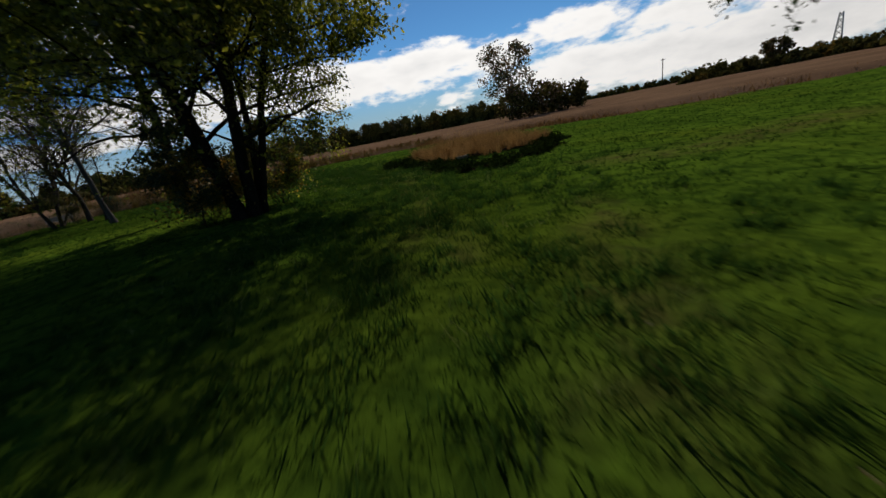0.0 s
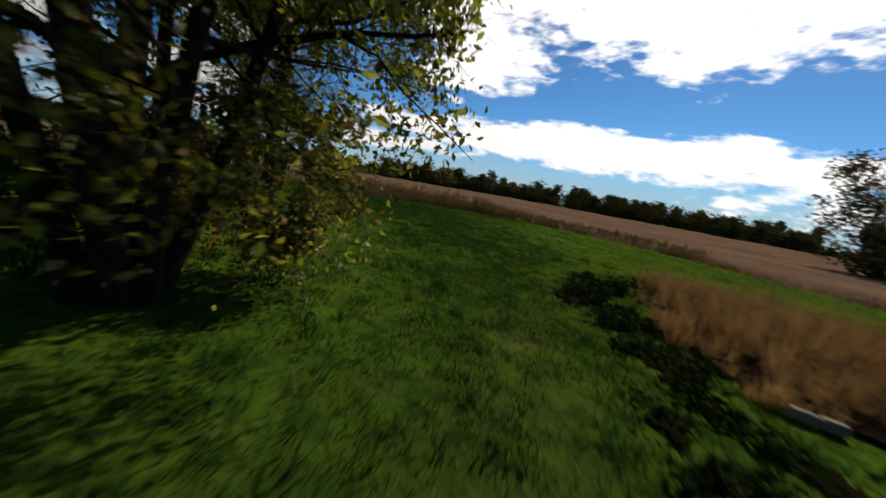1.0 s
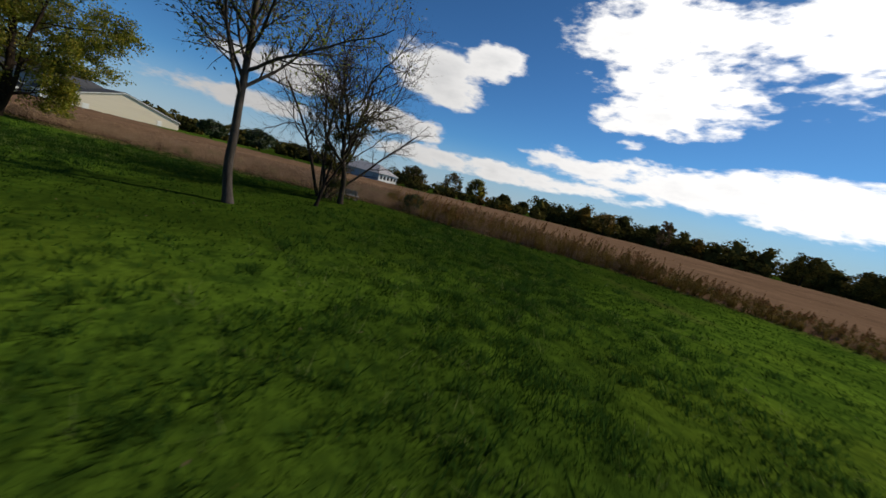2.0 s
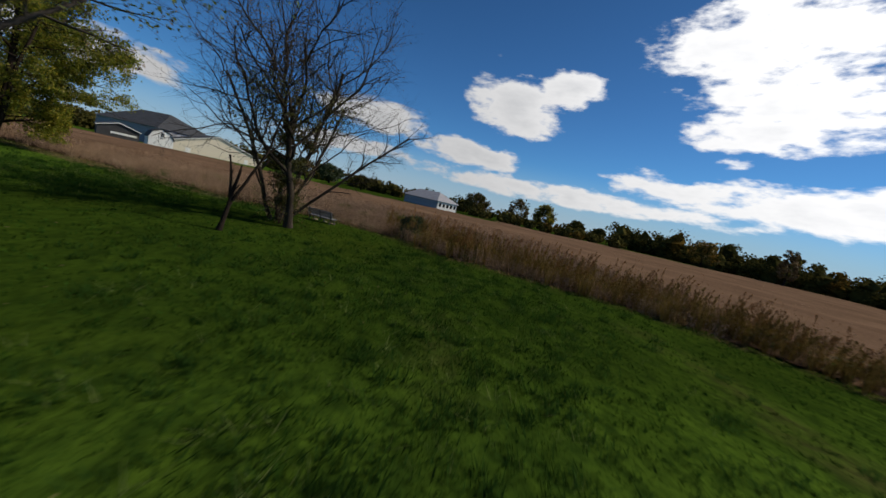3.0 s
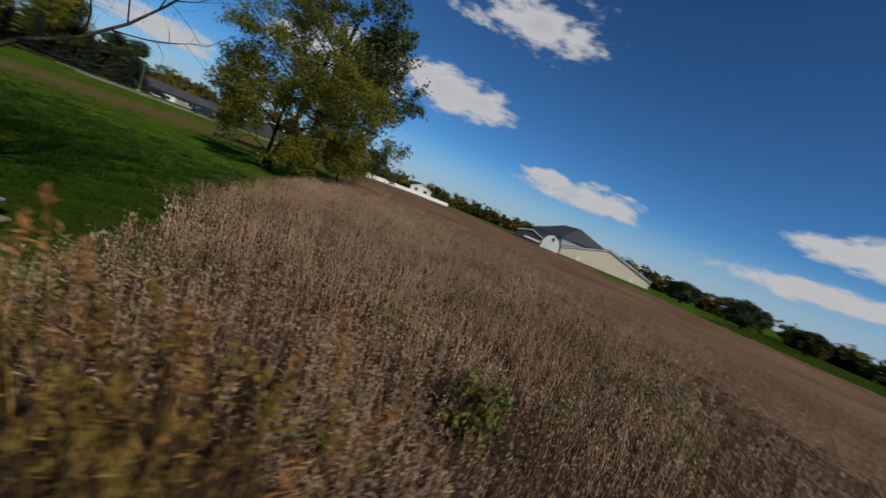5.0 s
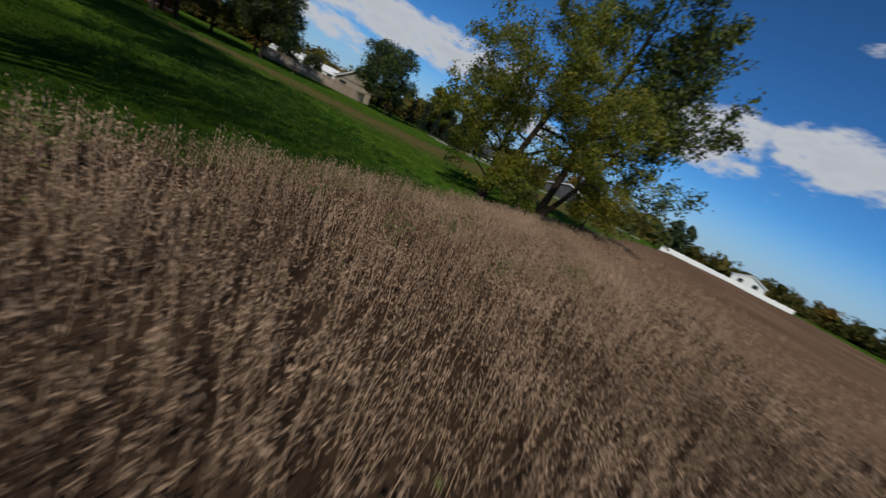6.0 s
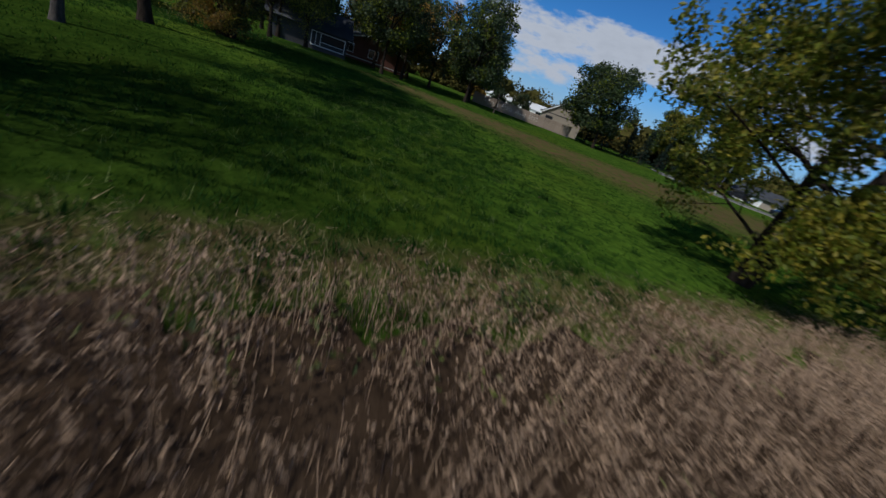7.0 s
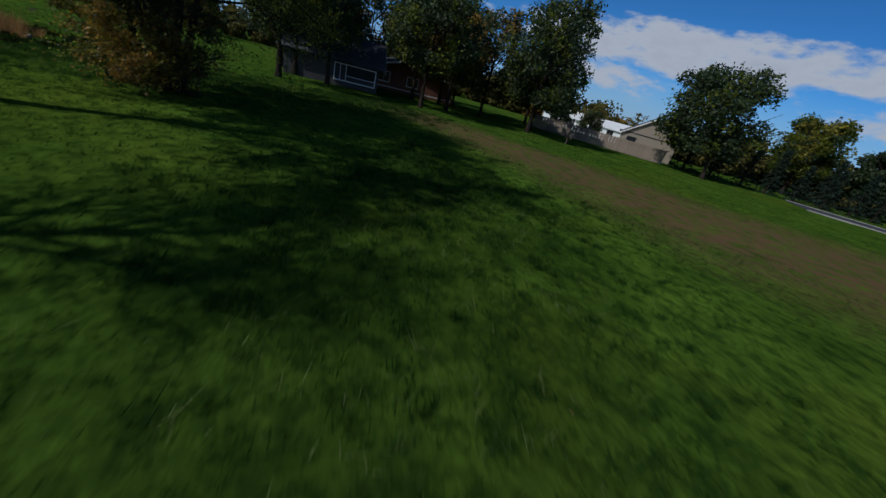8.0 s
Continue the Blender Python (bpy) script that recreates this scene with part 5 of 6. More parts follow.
    chunks = [(v.reshape(-1, 3), np.concatenate([n5 + [0, 1, 2], n5 + [0, 2, 3], n5 + [3, 2, 4]]))]
    me = mesh_of("arching_grass", *join(chunks), M["weed_olive"])
    tagged(new("arching_grass", me), "arching straw-coloured grass tufts among the weeds", "dry grass", kind="stuff")
    low = c[(c[:, 2] < 0.65) & (rng.uniform(size=len(c)) < 0.16)]
    me = mesh_of("weed_leaves", *leaf_cards(rng, low, 0.11, 0.5), M["weed_green"])
    tagged(new("weed_leaves", me), "green leaves low among the dead weeds", "weeds", kind="stuff")


weed_strip()


def far_rim():
    """Dry weeds along the lawn's far rim."""
    rng = np.random.default_rng(133)
    line = np.array([(-9, 41.6), (-2, 37.6), (3.5, 32.2), (9, 27.4), (19, 25), (60, 27), (130, 34)], float)
    s = rng.uniform(0, 1, 9000) ** 1.6 * (len(line) - 1.001)
    i = s.astype(int)
    p = line[i] + (line[i + 1] - line[i]) * (s - i)[:, None] + rng.normal(0, 0.9, (9000, 2)) + [0, 0.7]
    h = np.clip(0.28 + 0.16 * np.sin(0.5 * p[:, 0]) + rng.normal(0, 0.12, 9000), 0.08, 0.8)
    me = mesh_of("rim_weeds", *blades(rng, p[:, 0], p[:, 1], h, 0.09, 0.3, np.full(9000, -0.05)), M["weed"])
    tagged(new("rim_weeds", me), "low dry weeds along the lawn's far rim", "weeds", kind="stuff")


far_rim()


def shrub(pos, height, radius, label, mats, seed, cards=2600, size=0.11, clear=0.04):
    rng = np.random.default_rng(seed)
    top = thing("shrub", label, "shrub", pose(*pos), "shrubs at the field's edge")
    arms = []
    for k in range(11):
        a, far = k * 2.4, rng.uniform(0.3, 0.8)
        foot = rng.normal(0, 0.12 * radius, 2)
        tip = np.array([math.cos(a) * radius * far, math.sin(a) * radius * far, height * rng.uniform(0.5, 0.92)])
        sway = rng.normal(0, 0.05 * height, 2)
        arms.append((np.array([(foot[0] + (tip[0] - foot[0]) * u ** 1.5 + sway[0] * math.sin(5 * u), foot[1] + (tip[1] - foot[1]) * u ** 1.5 + sway[1] * math.sin(4 * u), tip[2] * u - 0.05) for u in np.linspace(0, 1, 8)]), 0.013 * (1.1 - np.linspace(0, 1, 8))))
    part("stem", mesh_of("stem", *tubes(arms, 4), M["bark"]), None, top)
    for mat, share in mats:
        c = lobed(rng, height, radius, 0.05, 24, int(cards * share * 0.8), size, 0.72)
        skirt = rng.normal(0, [radius * 0.5, radius * 0.5, height * 0.22], (int(cards * share * 0.2), 3)) + [0, 0, height * 0.25]
        c = np.concatenate([c, skirt])
        part("crown", mesh_of("crown", *leaf_cards(rng, c[c[:, 2] > clear], size, 0.6), M[mat]), None, top)


shrub((-37.3, 29.4, 0), 1.55, 0.85, "round dark green shrub among dead weeds", [("leaf_dark", 0.75), ("weed_green", 0.25)], 141, 3400, 0.10)
shrub((-35.6, 31.8, 0), 0.95, 0.8, "tangled dead brown shrub in the weeds", [("weed", 0.8), ("weed_green", 0.2)], 142)
shrub((-42.7, 29.4, 0), 1.0, 0.5, "yellow-green weed clump in the crop", [("weed_green", 0.7), ("leaf_yellow", 0.3)], 143, 1000, 0.09)
shrub((-13.7, 12.7, 0), 3.7, 1.4, "bushy olive shoots with yellow tips beside the tree", [("leaf_maple_lit", 0.45), ("leaf_olive", 0.4), ("leaf_orange", 0.15)], 146, 7600, 0.12, 0.25)
shrub((-15.8, 11.6, 0), 3.0, 1.5, "bushy shoots turning orange beside the tree", [("leaf_orange", 0.62), ("leaf_olive", 0.23), ("leaf_yellow", 0.15)], 147, 8000, 0.12, 0.3)
shrub((-15.2, 10.1, 0), 4.0, 1.35, "dark shoots hanging round the many-stemmed tree", [("leaf_dark", 0.5), ("leaf_olive", 0.4), ("leaf_orange", 0.1)], 149, 6200, 0.11, 0.35)
shrub((-34.1, 23.0, 0), 4.6, 1.05, "olive climber leaves round a leaning trunk", [("leaf_olive", 0.75), ("leaf_brown", 0.25)], 150, 6200, 0.10)


def crop_weeds():
    rng = np.random.default_rng(151)
    x, y = scatter(rng, (-46, 10), (-32, 32), 15)
    d = to_line(x, y, LAWN[3:11])
    k = in_field(x, y) & (rng.uniform(size=len(x)) < np.clip(0.9 - d / 2.2, 0.02, 1) * (0.5 + 0.5 * np.sin(1.9 * x) * np.sin(2.3 * y)))
    x, y = np.repeat(x[k], 7), np.repeat(y[k], 7)
    c = np.stack([x + rng.normal(0, 0.1, len(x)), y + rng.normal(0, 0.1, len(x)), rng.uniform(0.03, 0.36, len(x))], -1)
    # a few taller clumps farther in
    x, y = scatter(rng, (-50, 14), (-40, 32), 0.16)
    k = in_field(x, y)
    x, y = np.repeat(x[k], 90), np.repeat(y[k], 90)
    c = np.concatenate([c, np.stack([x + rng.normal(0, 0.17, len(x)), y + rng.normal(0, 0.17, len(x)), np.abs(rng.normal(0.42, 0.17, len(x)))], -1)])
    me = mesh_of("crop_weeds", *leaf_cards(rng, c, 0.10, 0.5), M["weed_green"])
    tagged(new("crop_weeds", me), "yellow-green weeds along the crop's rim", "weeds", kind="stuff")


crop_weeds()


# ---- bench ----
def bench():
    near, far = Vector((-36.34, 25.02)), Vector((-37.27, 23.60))
    mid, along = (near + far) / 2, (near - far).normalized()
    top = thing("park_bench", "weathered grey wooden park bench with slatted back", "bench",
                pose(mid.x, mid.y, 0, 0, 0, math.degrees(math.atan2(along.y, along.x))))
    # local x along the bench; the seat reaches towards +y
    tilt = pose(0, 0, 0, 14, 0, 0)
    for k in range(4):
        z = 0.45 + 0.082 * k
        part("back_slat", box(1.54, 0.03, 0.068, (0, 0.05 - 0.24 * (z - 0.45), z), 0.006, tilt), M["bench"], top)
    for k in range(4):
        part("seat_slat", box(1.54, 0.088, 0.035, (0, 0.12 + 0.099 * k, 0.38), 0.006), M["bench"], top)
    for x in (-0.66, 0.0, 0.66):
        foot = np.array([(x, 0.47, 0.08), (x, 0.44, 0.18), (x, 0.40, 0.26), (x, 0.42, 0.36)])
        leg = part("leg", mesh_of("leg", *tubes([(foot, [0.032, 0.024, 0.022, 0.026])], 8), M["bench_leg"], True), None, top, "curved dark iron leg")
        back = np.array([(x, 0.02, 0.08), (x, 0.08, 0.2), (x, 0.10, 0.36), (x, 0.05, 0.46), (x, 0.0, 0.62), (x, -0.045, 0.78)])
        part("upright", mesh_of("upright", *tubes([(back, [0.034, 0.026, 0.026, 0.024, 0.022, 0.018])], 8), M["bench_leg"], True), None, top)
        arch = np.array([(x, 0.08, 0.2), (x, 0.17, 0.31), (x, 0.26, 0.34), (x, 0.34, 0.32), (x, 0.42, 0.22)])
        part("arch", mesh_of("arch", *tubes([(arch, [0.014] * 5)], 6), M["bench_leg"], True), None, leg)
        part("seat_bearer", box(0.045, 0.42, 0.035, (x, 0.27, 0.345), 0.006), M["bench_leg"], leg)
    for n, (x, y, w) in enumerate([(-0.62, 0.52, 0.24), (0.50, 0.50, 0.30), (0.02, 0.56, 0.18)]):
        slab = thing("paving_slab", "pale worn paving slab under a bench leg", "paving slab", top.matrix_world @ pose(x, y, 0.13, 0, 0, 12 * n), "slabs under the bench")
        part("slab", box(w, 0.20, 0.05, (0, 0, -0.02), 0.012), M["stone"], slab)


bench()


# ---- buildings ----
def window(parent, w, h, at, mat="white", sill=True):
    """A framed pane on a wall facing local -y."""
    f = part("window", box(w + 0.16, 0.06, h + 0.16, (0, 0, -0.08), 0.01), M[mat], parent, at=at)
    part("pane", box(w / 2 - 0.03, 0.03, h, (-w / 4, -0.03, 0), 0), M["glass"], f)
    part("pane", box(w / 2 - 0.03, 0.03, h, (w / 4, -0.03, 0), 0), M["glass"], f)
    if sill:
        part("sill", box(w + 0.24, 0.14, 0.05, (0, -0.05, -0.13), 0.008), M[mat], f)
    return f


def gable_house(name, label, m, width, depth, eave, ridge, wall, roof, over=0.35, group="buildings"):
    """Gable end towards local -y; x across it."""
    top = thing(name, label, "house", m, group)
    w = width / 2
    part("wall", prism([(-w, 0), (w, 0), (w, eave), (0, ridge), (-w, eave)], depth), M[wall], top)
    rise, run = ridge - eave, w
    for s in (-1, 1):
        slope = math.hypot(rise, run)
        ux, uz = s * run / slope, -rise / slope
        nx, nz = s * rise / slope, run / slope
        L2 = slope + over
        t = 0.14
        o = [(0 + nx * 0.01, ridge + nz * 0.01), (ux * L2 + nx * 0.01, ridge + uz * L2 + nz * 0.01), (ux * L2 + nx * t, ridge + uz * L2 + nz * t), (nx * t * 0.2, ridge + nz * t)]
        r = part("roof", prism(o, depth + 2 * over, -over), M[roof], top)
        fascia = [(0.0, ridge - 0.02), (ux * L2, ridge + uz * L2 - 0.02), (ux * L2, ridge + uz * L2 - 0.22), (0.0, ridge - 0.22)]
        part("bargeboard", prism(fascia, 0.05, -over - 0.052), M["white"], r)
    return top


def facing(x, y, yaw, z=0.0):
    return pose(x, y, z, 0, 0, yaw)


# wide beige pole barn, its gable towards the field
barn = gable_house("pole_barn", "wide beige pole barn with low grey gable roof", facing(-144.1, -17.0, 122.5), 26.5, 22, 2.4, 6.6, "beige", "shingle_dark")
for x, w, h in ((-7.5, 1.3, 1.4), (8.4, 1.1, 1.5)):
    d = part("door", box(w, 0.08, h, (x, -0.05, 0.0), 0.01), M["white"], barn)


def hip_roof(L_, W_, eave, ridge, in0, in1, over=0.6):
    """A hipped roof over a block from the origin to (L_, W_)."""
    bm = bmesh.new()
    base = [bm.verts.new(p) for p in ((-over, -over, eave), (L_ + over, -over, eave), (L_ + over, W_ + over, eave), (-over, W_ + over, eave))]
    up = [bm.verts.new(p) for p in ((in0, W_ / 2, ridge), (L_ - in1, W_ / 2, ridge))]
    for f in ((base[0], base[1], up[1], up[0]), (base[1], base[2], up[1]), (base[2], base[3], up[0], up[1]), (base[3], base[0], up[0]), base[::-1]):
        bm.faces.new(f)
    bmesh.ops.recalc_face_normals(bm, faces=bm.faces[:])
    return bm


def farm_house():
    top = thing("farm_house", "large building with dark charcoal hipped roof behind the barn", "house", pose(-142.5, -32.5, 0, 0, 0, 236.1), "buildings")
    part("wall", box(30, 19, 5.2, (15, -9.5, 0), 0.05), M["grey_wall"], top)
    bm = hip_roof(30, 19, 5.2, 10.4, 10, 6)
    bmesh.ops.translate(bm, verts=bm.verts, vec=(0, -19, 0))
    part("roof", bm, M["shingle_dark"], top)


farm_house()


def gambrel_shed():
    top = thing("gambrel_shed", "white gambrel-roofed shed with one dark window", "shed", facing(-120.3, -21.2, 122), "buildings")
    w = 2.4
    o = [(-w, 0), (w, 0), (w, 2.3), (w * 0.72, 3.6), (0, 4.5), (-w * 0.72, 3.6), (-w, 2.3)]
    part("wall", prism(o, 7.0), M["white"], top)
    edge = [(w + 0.15, 2.2), (w * 0.74, 3.68), (0, 4.62), (-w * 0.74, 3.68), (-w - 0.15, 2.2)]
    for (x0, z0), (x1, z1) in zip(edge[:-1], edge[1:]):
        part("roof", prism([(x0, z0), (x1, z1), (x1 * 1.02, z1 + 0.1), (x0 * 1.02, z0 + 0.1)], 7.4, -0.2), M["shingle_dark"], top)
    window(top, 0.7, 0.9, pose(0.15, -0.03, 2.75))
    part("door", box(1.8, 0.06, 2.0, (0, -0.03, 0), 0.01), M["white"], top)


gambrel_shed()
low = gable_house("machine_shed", "low dark grey machine shed beside the white shed", facing(-127.0, -33.5, 122), 8.0, 10, 2.6, 3.9, "dark_wall", "shingle_dark")
part("band", box(5.0, 0.06, 0.5, (1.0, -0.03, 0.9), 0.01), M["white"], low)


def hip_house():
    """Grey house with a hipped roof; white front with posts towards local +x."""
    c, r = Vector((-120.5, 50.0)), Vector((-124.4, 57.6))
    l = Vector((-135.0, 42.0))
    ex = (c - l).normalized()
    ang = math.degrees(math.atan2(ex.y, ex.x))
    top = thing("grey_house", "low grey house with pale hipped roof and white front", "house", facing(c.x, c.y, ang), "buildings")
    L_, W_ = (c - l).length, (r - c).length
    part("wall", box(L_, W_, 2.5, (-L_ / 2, W_ / 2, 0), 0.02), M["grey_wall"], top)
    part("front", box(0.12, W_ - 0.4, 2.4, (0.065, W_ / 2, 0), 0.02), M["white"], top)
    for k in range(5):
        part("front_window", box(0.05, 0.9, 1.1, (0.15, 1.2 + k * (W_ - 2.2) / 4, 0.9), 0.01), M["glass"], top)
    part("entrance_band", box(0.3, W_, 0.3, (0.2, W_ / 2, 2.3), 0.02), M["white"], top)
    bm = bmesh.new()
    o = 0.5
    base = [bm.verts.new(p) for p in ((-L_ - o, -o, 2.5), (o, -o, 2.5), (o, W_ + o, 2.5), (-L_ - o, W_ + o, 2.5))]
    up = [bm.verts.new(p) for p in ((-L_ + 2.0, W_ / 2, 5.2), (-W_ / 2, W_ / 2, 5.2))]
    for f in ((base[0], base[1], up[1], up[0]), (base[1], base[2], up[1]), (base[2], base[3], up[0], up[1]), (base[3], base[0], up[0]), base[::-1]):
        bm.faces.new(f)
    part("roof", bm, M["shingle_pale"], top)


hip_house()


def white_fence():
    top = thing("white_fence", "long white board fence along the field", "fence", pose(0, 0, 0))
    a, b = Vector((-82.0, -57.5, 0)), Vector((-114.0, -59.5, 0))
    n = 13
    yaw = math.degrees(math.atan2(b.y - a.y, b.x - a.x))
    for k in range(n):
        p = a + (b - a) * (k + 0.5) / n
        part("panel", box(2.42, 0.05, 1.35, (0, 0, 0.06), 0.01), M["white"], top, at=pose(p.x, p.y, 0, 0, 0, yaw))
        q = a + (b - a) * k / n
        part("post", box(0.13, 0.13, 1.55, (0, 0, 0), 0.02), M["white"], top, at=pose(q.x, q.y, 0, 0, 0, yaw))


white_fence()
wh = gable_house("white_house", "far white house between trees", facing(-124.5, -93, 145), 9, 8, 2.8, 4.6, "white", "shingle_pale")
window(wh, 1.4, 1.2, pose(-2, -0.03, 1.2))
window(wh, 1.4, 1.2, pose(2, -0.03, 1.2))

# the beige house behind the broad tree, and the board fence before it
bh = gable_house("beige_house", "beige gabled house half hidden by a tree", facing(-8.6, -44.6, 180 + 28), 7.6, 12, 2.7, 5.4, "taupe", "shingle_dark")
part("trim_band", box(8.4, 0.05, 0.14, (0, -0.03, 2.7), 0.01), M["dark_wall"], bh)
window(bh, 1.2, 1.1, pose(-2.2, -0.03, 1.1), "dark_wall")


def board_fence():
    top = thing("board_fence", "tall taupe board fence along the lawn", "fence", pose(0, 0, 0))
    a, b = Vector((2.5, -32.05, 0)), Vector((-13.1, -41.2, 0))
    n = 42
    yaw = math.degrees(math.atan2(b.y - a.y, b.x - a.x))
    board = box(0.40, 0.04, 1.75, (0, 0, 0.04), 0.008)
    me = bpy.data.meshes.new("board")
    board.to_mesh(me)
    board.free()
    me.materials.append(M["fence_board"])
    for k in range(n):
        p = a + (b - a) * (k + 0.5) / n
        part("board", me, None, top, at=pose(p.x, p.y, 0, 0, 0, yaw))
    for k in range(0, n + 1, 6):
        p = a + (b - a) * k / n
        part("post", box(0.12, 0.12, 1.85, (0, 0.08, 0), 0.015), M["fence_board"], top, at=pose(p.x, p.y, 0, 0, 0, yaw))


board_fence()
ww = gable_house("white_hall", "far long white building beyond the fence", facing(21.0, -60.5, 90), 9, 19.5, 2.2, 3.5, "white", "white")
for y in (3.0, 8.0, 13.0, 17.0):
    window(ww, 1.4, 1.1, pose(4.53, y, 0.9, 0, 0, 90))

# dark-roofed house with the white-framed bay, and its brick wing
dh = gable_house("park_house", "dark-roofed house with white-framed wide window", facing(6.0, -8.1, -22.4), 8.0, 9.0, 2.5, 4.6, "dark_wall", "shingle_dark", 0.6)


def wide_bay():
    at = pose(-4.05, 2.3, 0.55, 0, 0, -90)
    f = part("bay_frame", box(4.0, 0.10, 1.5, (0, 0, 0), 0.01), M["dark_wall"], dh, "white-framed wide dark window", at=at)
    for x, z, w, h in ((0, -0.06, 4.1, 0.09), (0, 1.45, 4.1, 0.08), (-2.0, 0, 0.09, 1.5), (2.0, 0, 0.09, 1.5), (-0.9, 0, 0.07, 1.5), (-1.45, 0, 0.06, 1.5), (0.55, 0.45, 2.9, 0.06)):
        part("bar", box(w, 0.05, h, (x, -0.075, z), 0.006), M["white"], f)
    part("pane", box(2.8, 0.03, 0.95, (0.55, -0.065, 0.52), 0), M["glass"], f)


wide_bay()
bw = gable_house("brick_wing", "low red brick house behind the trees", facing(11.5, -15.5, 270 - 16), 13, 8, 2.5, 4.2, "brick", "shingle", 0.5)
window(bw, 1.5, 1.1, pose(-3.5, -0.03, 1.0))
window(bw, 1.5, 1.1, pose(0.5, -0.03, 1.0))
part("rail", box(12.5, 0.08, 0.12, (0, -0.6, 0.35), 0.01), M["white"], bw)

ga = gable_house("garage", "low grey-brown house with white garage door by the road", facing(-34.6, -77.5, 90, -0.5), 8, 13, 2.2, 3.7, "taupe", "shingle_dark", 0.6)
door = part("garage_door", box(0.08, 4.2, 1.85, (4.05, 3.1, 0.0), 0.02), M["white"], ga)
for z in (0.45, 0.9, 1.35):
    part("rail", box(0.03, 4.1, 0.03, (4.10, 3.1, z), 0.005), M["concrete"], door)
window(ga, 1.6, 1.0, pose(4.03, 8.4, 0.8, 0, 0, 90))
gable_house("roadside_house", "dark-roofed house beyond the road", facing(-61, -80, 180), 12, 9, 2.6, 4.6, "dark_wall", "shingle_dark", 0.6)


crown_tree("maple_tree", (-50.5, -78, 0), "small rust-coloured tree beside the garage", 5.4, 2.6, 0.8, [("leaf_orange", 1.0)], 68, 4000, 0.3)


# ---- road ----
def road():
    line = [(-26.8, -47.6), (-33.5, -51.2), (-42, -55.0), (-60, -60.5), (-78, -64)]
    pts = np.array(line, float)
    tan = np.gradient(pts, axis=0)
    nor = np.stack([-tan[:, 1], tan[:, 0]], -1)
    nor /= np.linalg.norm(nor, axis=1, keepdims=True)
    if nor[0, 1] < 0:
        nor = -nor

    def strip(name, lo, hi, z, thick, mat, label, kind_name):
        bm = bmesh.new()
        rows = []
        for p, n in zip(pts, nor):
            rows.append([bm.verts.new((*(p + n * o), h)) for o, h in ((lo, -0.05), (lo, z), (hi, z), (hi, -0.05))])
        for a, b in zip(rows[:-1], rows[1:]):
            for i in range(3):
                bm.faces.new((a[i], a[i + 1], b[i + 1], b[i]))
        bm.faces.new(rows[0])
        bm.faces.new(rows[-1][::-1])
        bmesh.ops.recalc_face_normals(bm, faces=bm.faces[:])
        me = bpy.data.meshes.new(name)
        bm.to_mesh(me)
        bm.free()
        me.materials.append(M[mat])
        tagged(new(name, me), label, kind_name, kind="structure")

    strip("road", -3.0, 3.0, 0.05, 0.05, "asphalt", "dark asphalt dead-end street beside the lawn", "road")
    strip("kerb_1", 3.004, 3.18, 0.11, 0.1, "concrete", "pale concrete kerb along the street", "kerb")
    strip("kerb_2", -3.18, -3.004, 0.11, 0.1, "concrete", "pale concrete kerb along the street", "kerb")


road()


def car(m, paint, label):
    top = thing("car", label, "car", m, "cars on the street")
    side = [(-2.2, 0.28), (2.2, 0.28), (2.25, 0.62), (2.1, 0.86), (1.15, 0.96), (0.45, 1.42), (-0.95, 1.45), (-1.75, 0.98), (-2.2, 0.9), (-2.28, 0.6)]
    bm = prism(side, 1.72, -0.86)
    bmesh.ops.bevel(bm, geom=bm.edges[:], offset=0.06, segments=2, affect="EDGES")
    body = part("body", bm, M[paint], top)
    glass = [(-1.6, 1.0), (1.0, 1.0), (0.42, 1.37), (-0.92, 1.39)]
    part("side_window", prism(glass, 1.76, -0.88), M["glass"], body)
    part("headlight", box(0.06, 0.34, 0.14, (2.22, 0.55, 0.6), 0.02), M["white"], body)
    part("headlight", box(0.06, 0.34, 0.14, (2.22, -0.55, 0.6), 0.02), M["white"], body)
    for x in (-1.35, 1.4):
        for y in (-0.78, 0.78):
            bm = bmesh.new()
            bmesh.ops.create_cone(bm, cap_ends=True, segments=18, radius1=0.33, radius2=0.33, depth=0.22)
            bmesh.ops.transform(bm, matrix=pose(x, y, 0.33, 90, 0, 0), verts=bm.verts)
            wheel = part("wheel", bm, M["rubber"], top)
            bm = bmesh.new()
            bmesh.ops.create_cone(bm, cap_ends=True, segments=12, radius1=0.19, radius2=0.16, depth=0.24)
            bmesh.ops.transform(bm, matrix=pose(x, y, 0.33, 90, 0, 0), verts=bm.verts)
            part("rim", bm, M["steel"], wheel)


car(pose(-36.6, -70.5, 0.0, 0, 0, 202), "car_black", "black parked car in front of the garage")
car(pose(-44.6, -54.6, 0.05, 0, 0, 199), "car_dark", "dark blue-grey parked car on the street")


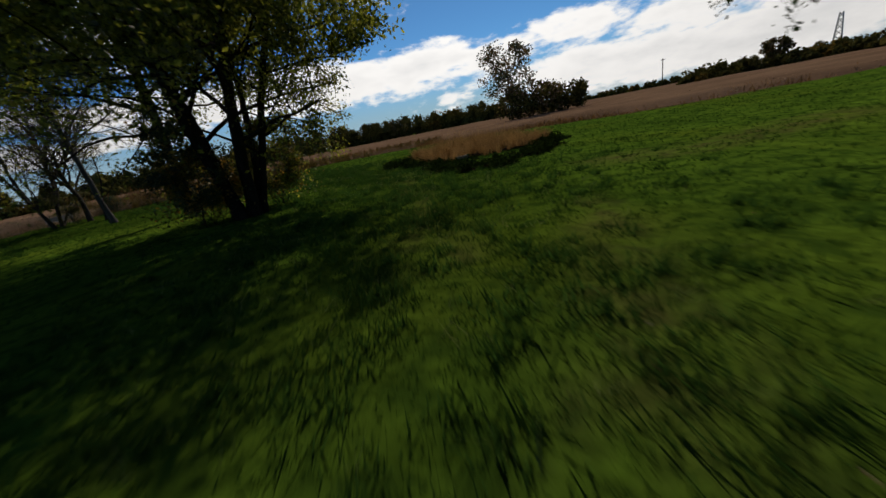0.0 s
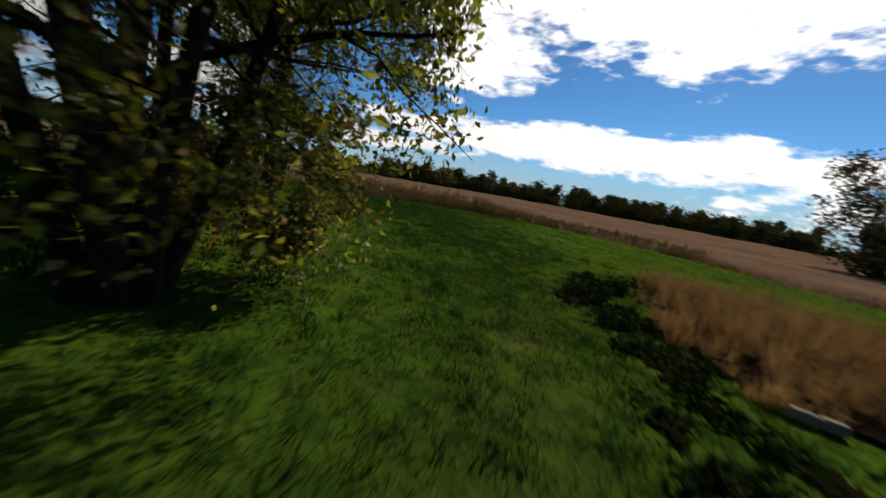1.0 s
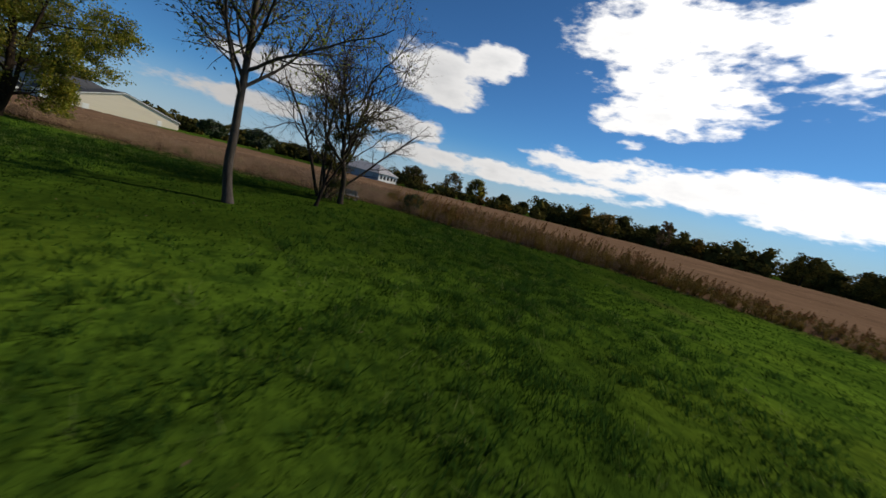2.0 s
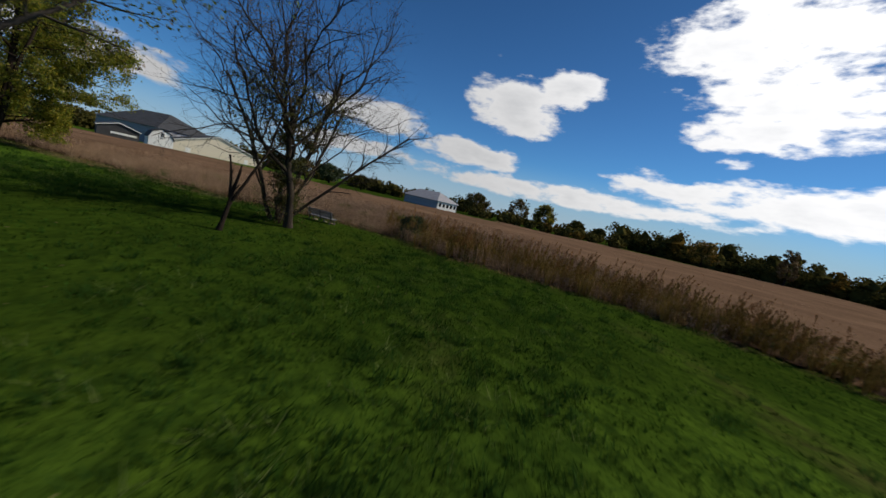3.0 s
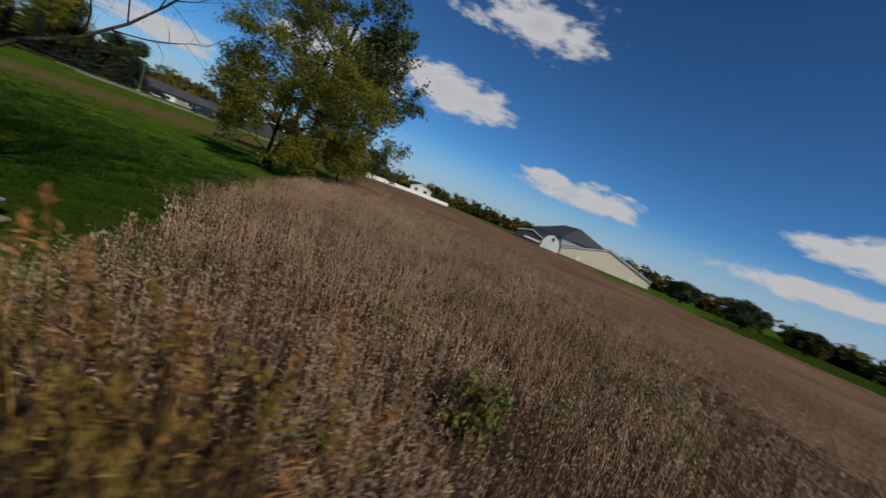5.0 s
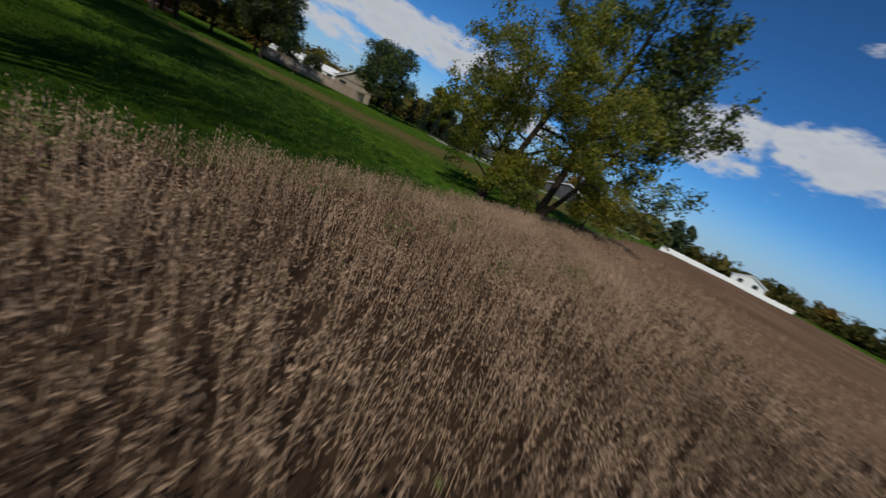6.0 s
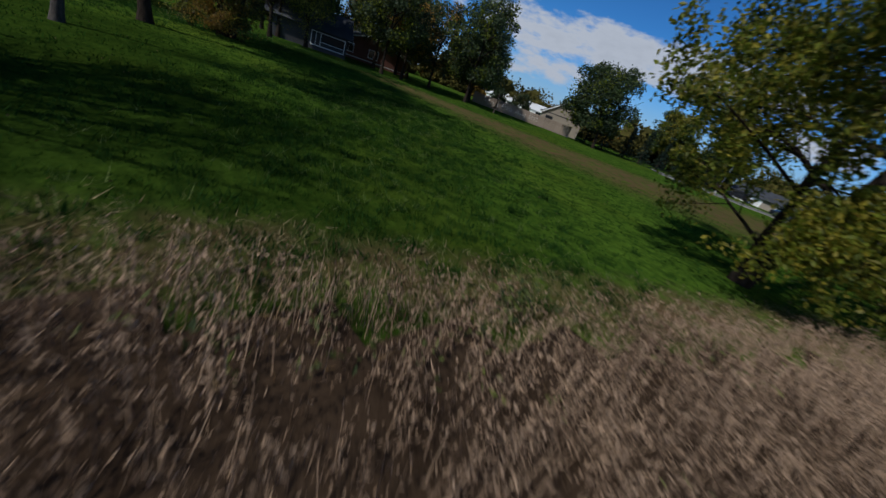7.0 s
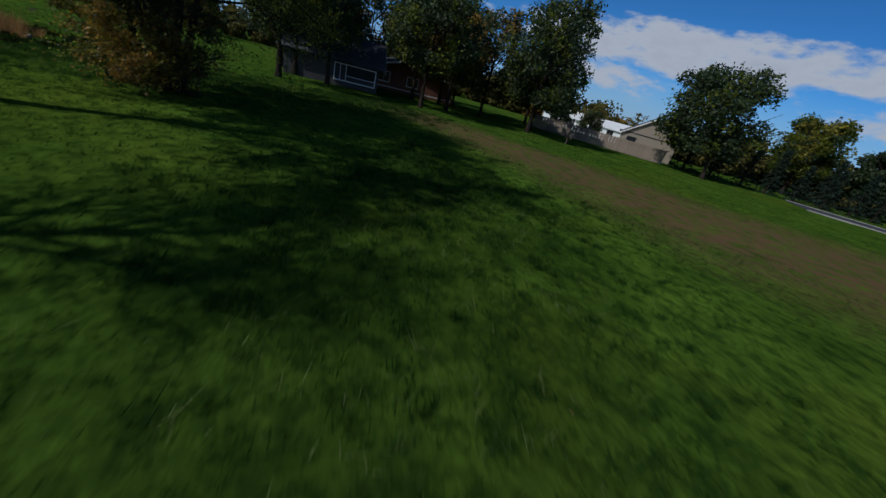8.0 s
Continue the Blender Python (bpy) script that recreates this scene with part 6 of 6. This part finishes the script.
def street_lamp(x, y, h):
    top = thing("street_lamp", "slim grey street lamp with two heads", "street lamp", pose(x, y, 0))
    part("base", box(0.36, 0.36, 0.45, (0, 0, -0.05), 0.03), M["concrete"], top)
    pts = np.array([(0, 0, 0.4), (0, 0, h * 0.5), (0, 0, h)])
    part("pole", mesh_of("pole", *tubes([(pts, [0.06, 0.05, 0.04])], 10), M["steel"], True), None, top)
    for s in (-1, 1):
        arm = part("arm", box(0.5, 0.06, 0.06, (0.28 * s, 0, h - 0.06), 0.01), M["steel"], top)
        part("head", box(0.5, 0.26, 0.14, (0.55 * s, 0, h - 0.05), 0.03), M["dark_wall"], arm)


street_lamp(-34.4, -57.6, 5.0)


def post_sign(x, y):
    top = thing("sign_post", "leaning wooden post with a small board", "post", pose(x, y, 0))
    pts = np.array([(0, 0, -0.1), (0.02, 0, 1.2), (0.05, 0, 2.7)])
    part("post", mesh_of("post", *tubes([(pts, [0.09, 0.085, 0.08])], 8), M["pole_wood"], True), None, top)
    part("board", box(0.9, 0.05, 0.3, (0.0, -0.09, 0.6), 0.01), M["pole_wood"], top)


post_sign(-9.6, -24.3)


def utility_pole(x, y, h):
    top = thing("utility_pole", "thin far utility pole above the hedgerow", "utility pole", pose(x, y, 0), "far poles")
    pts = np.array([(0, 0, -0.2), (0, 0, h)])
    part("pole", mesh_of("pole", *tubes([(pts, [0.28, 0.2])], 8), M["pole_wood"], True), None, top)
    part("crossarm", box(2.6, 0.2, 0.2, (0, 0, h - 0.8), 0.02), M["pole_wood"], top)


def pylon(x, y, h):
    top = thing("lattice_pylon", "far steel lattice power pylon", "pylon", pose(x, y, 0, 0, 0, 40))
    legs, braces = [], []
    def at(s, i):
        w = 1.5 * (1 - 0.65 * s)
        return np.array([w * (1 if i in (0, 3) else -1), w * (1 if i < 2 else -1), h * s])
    for i in range(4):
        leg = part("leg", mesh_of("leg", *tubes([(np.array([at(0, i), at(1, i)]), [0.22, 0.16])], 4), M["steel"]), None, top)
        rows = []
        for k in range(7):
            s0, s1 = k / 7, (k + 1) / 7
            rows += [(np.array([at(s0, i), at(s1, (i + 1) % 4)]), [0.1, 0.1]), (np.array([at(s0, (i + 1) % 4), at(s1, i)]), [0.1, 0.1])]
        part("lattice", mesh_of("lattice", *tubes(rows, 3), M["steel"]), None, leg)
    for z in (0.7, 0.82, 0.94):
        part("crossarm", box(6 - 3.5 * z, 0.3, 0.3, (0, 0, h * z), 0.02), M["steel"], top)


utility_pole(112, 205, 13.5)
pylon(160, 165, 15)
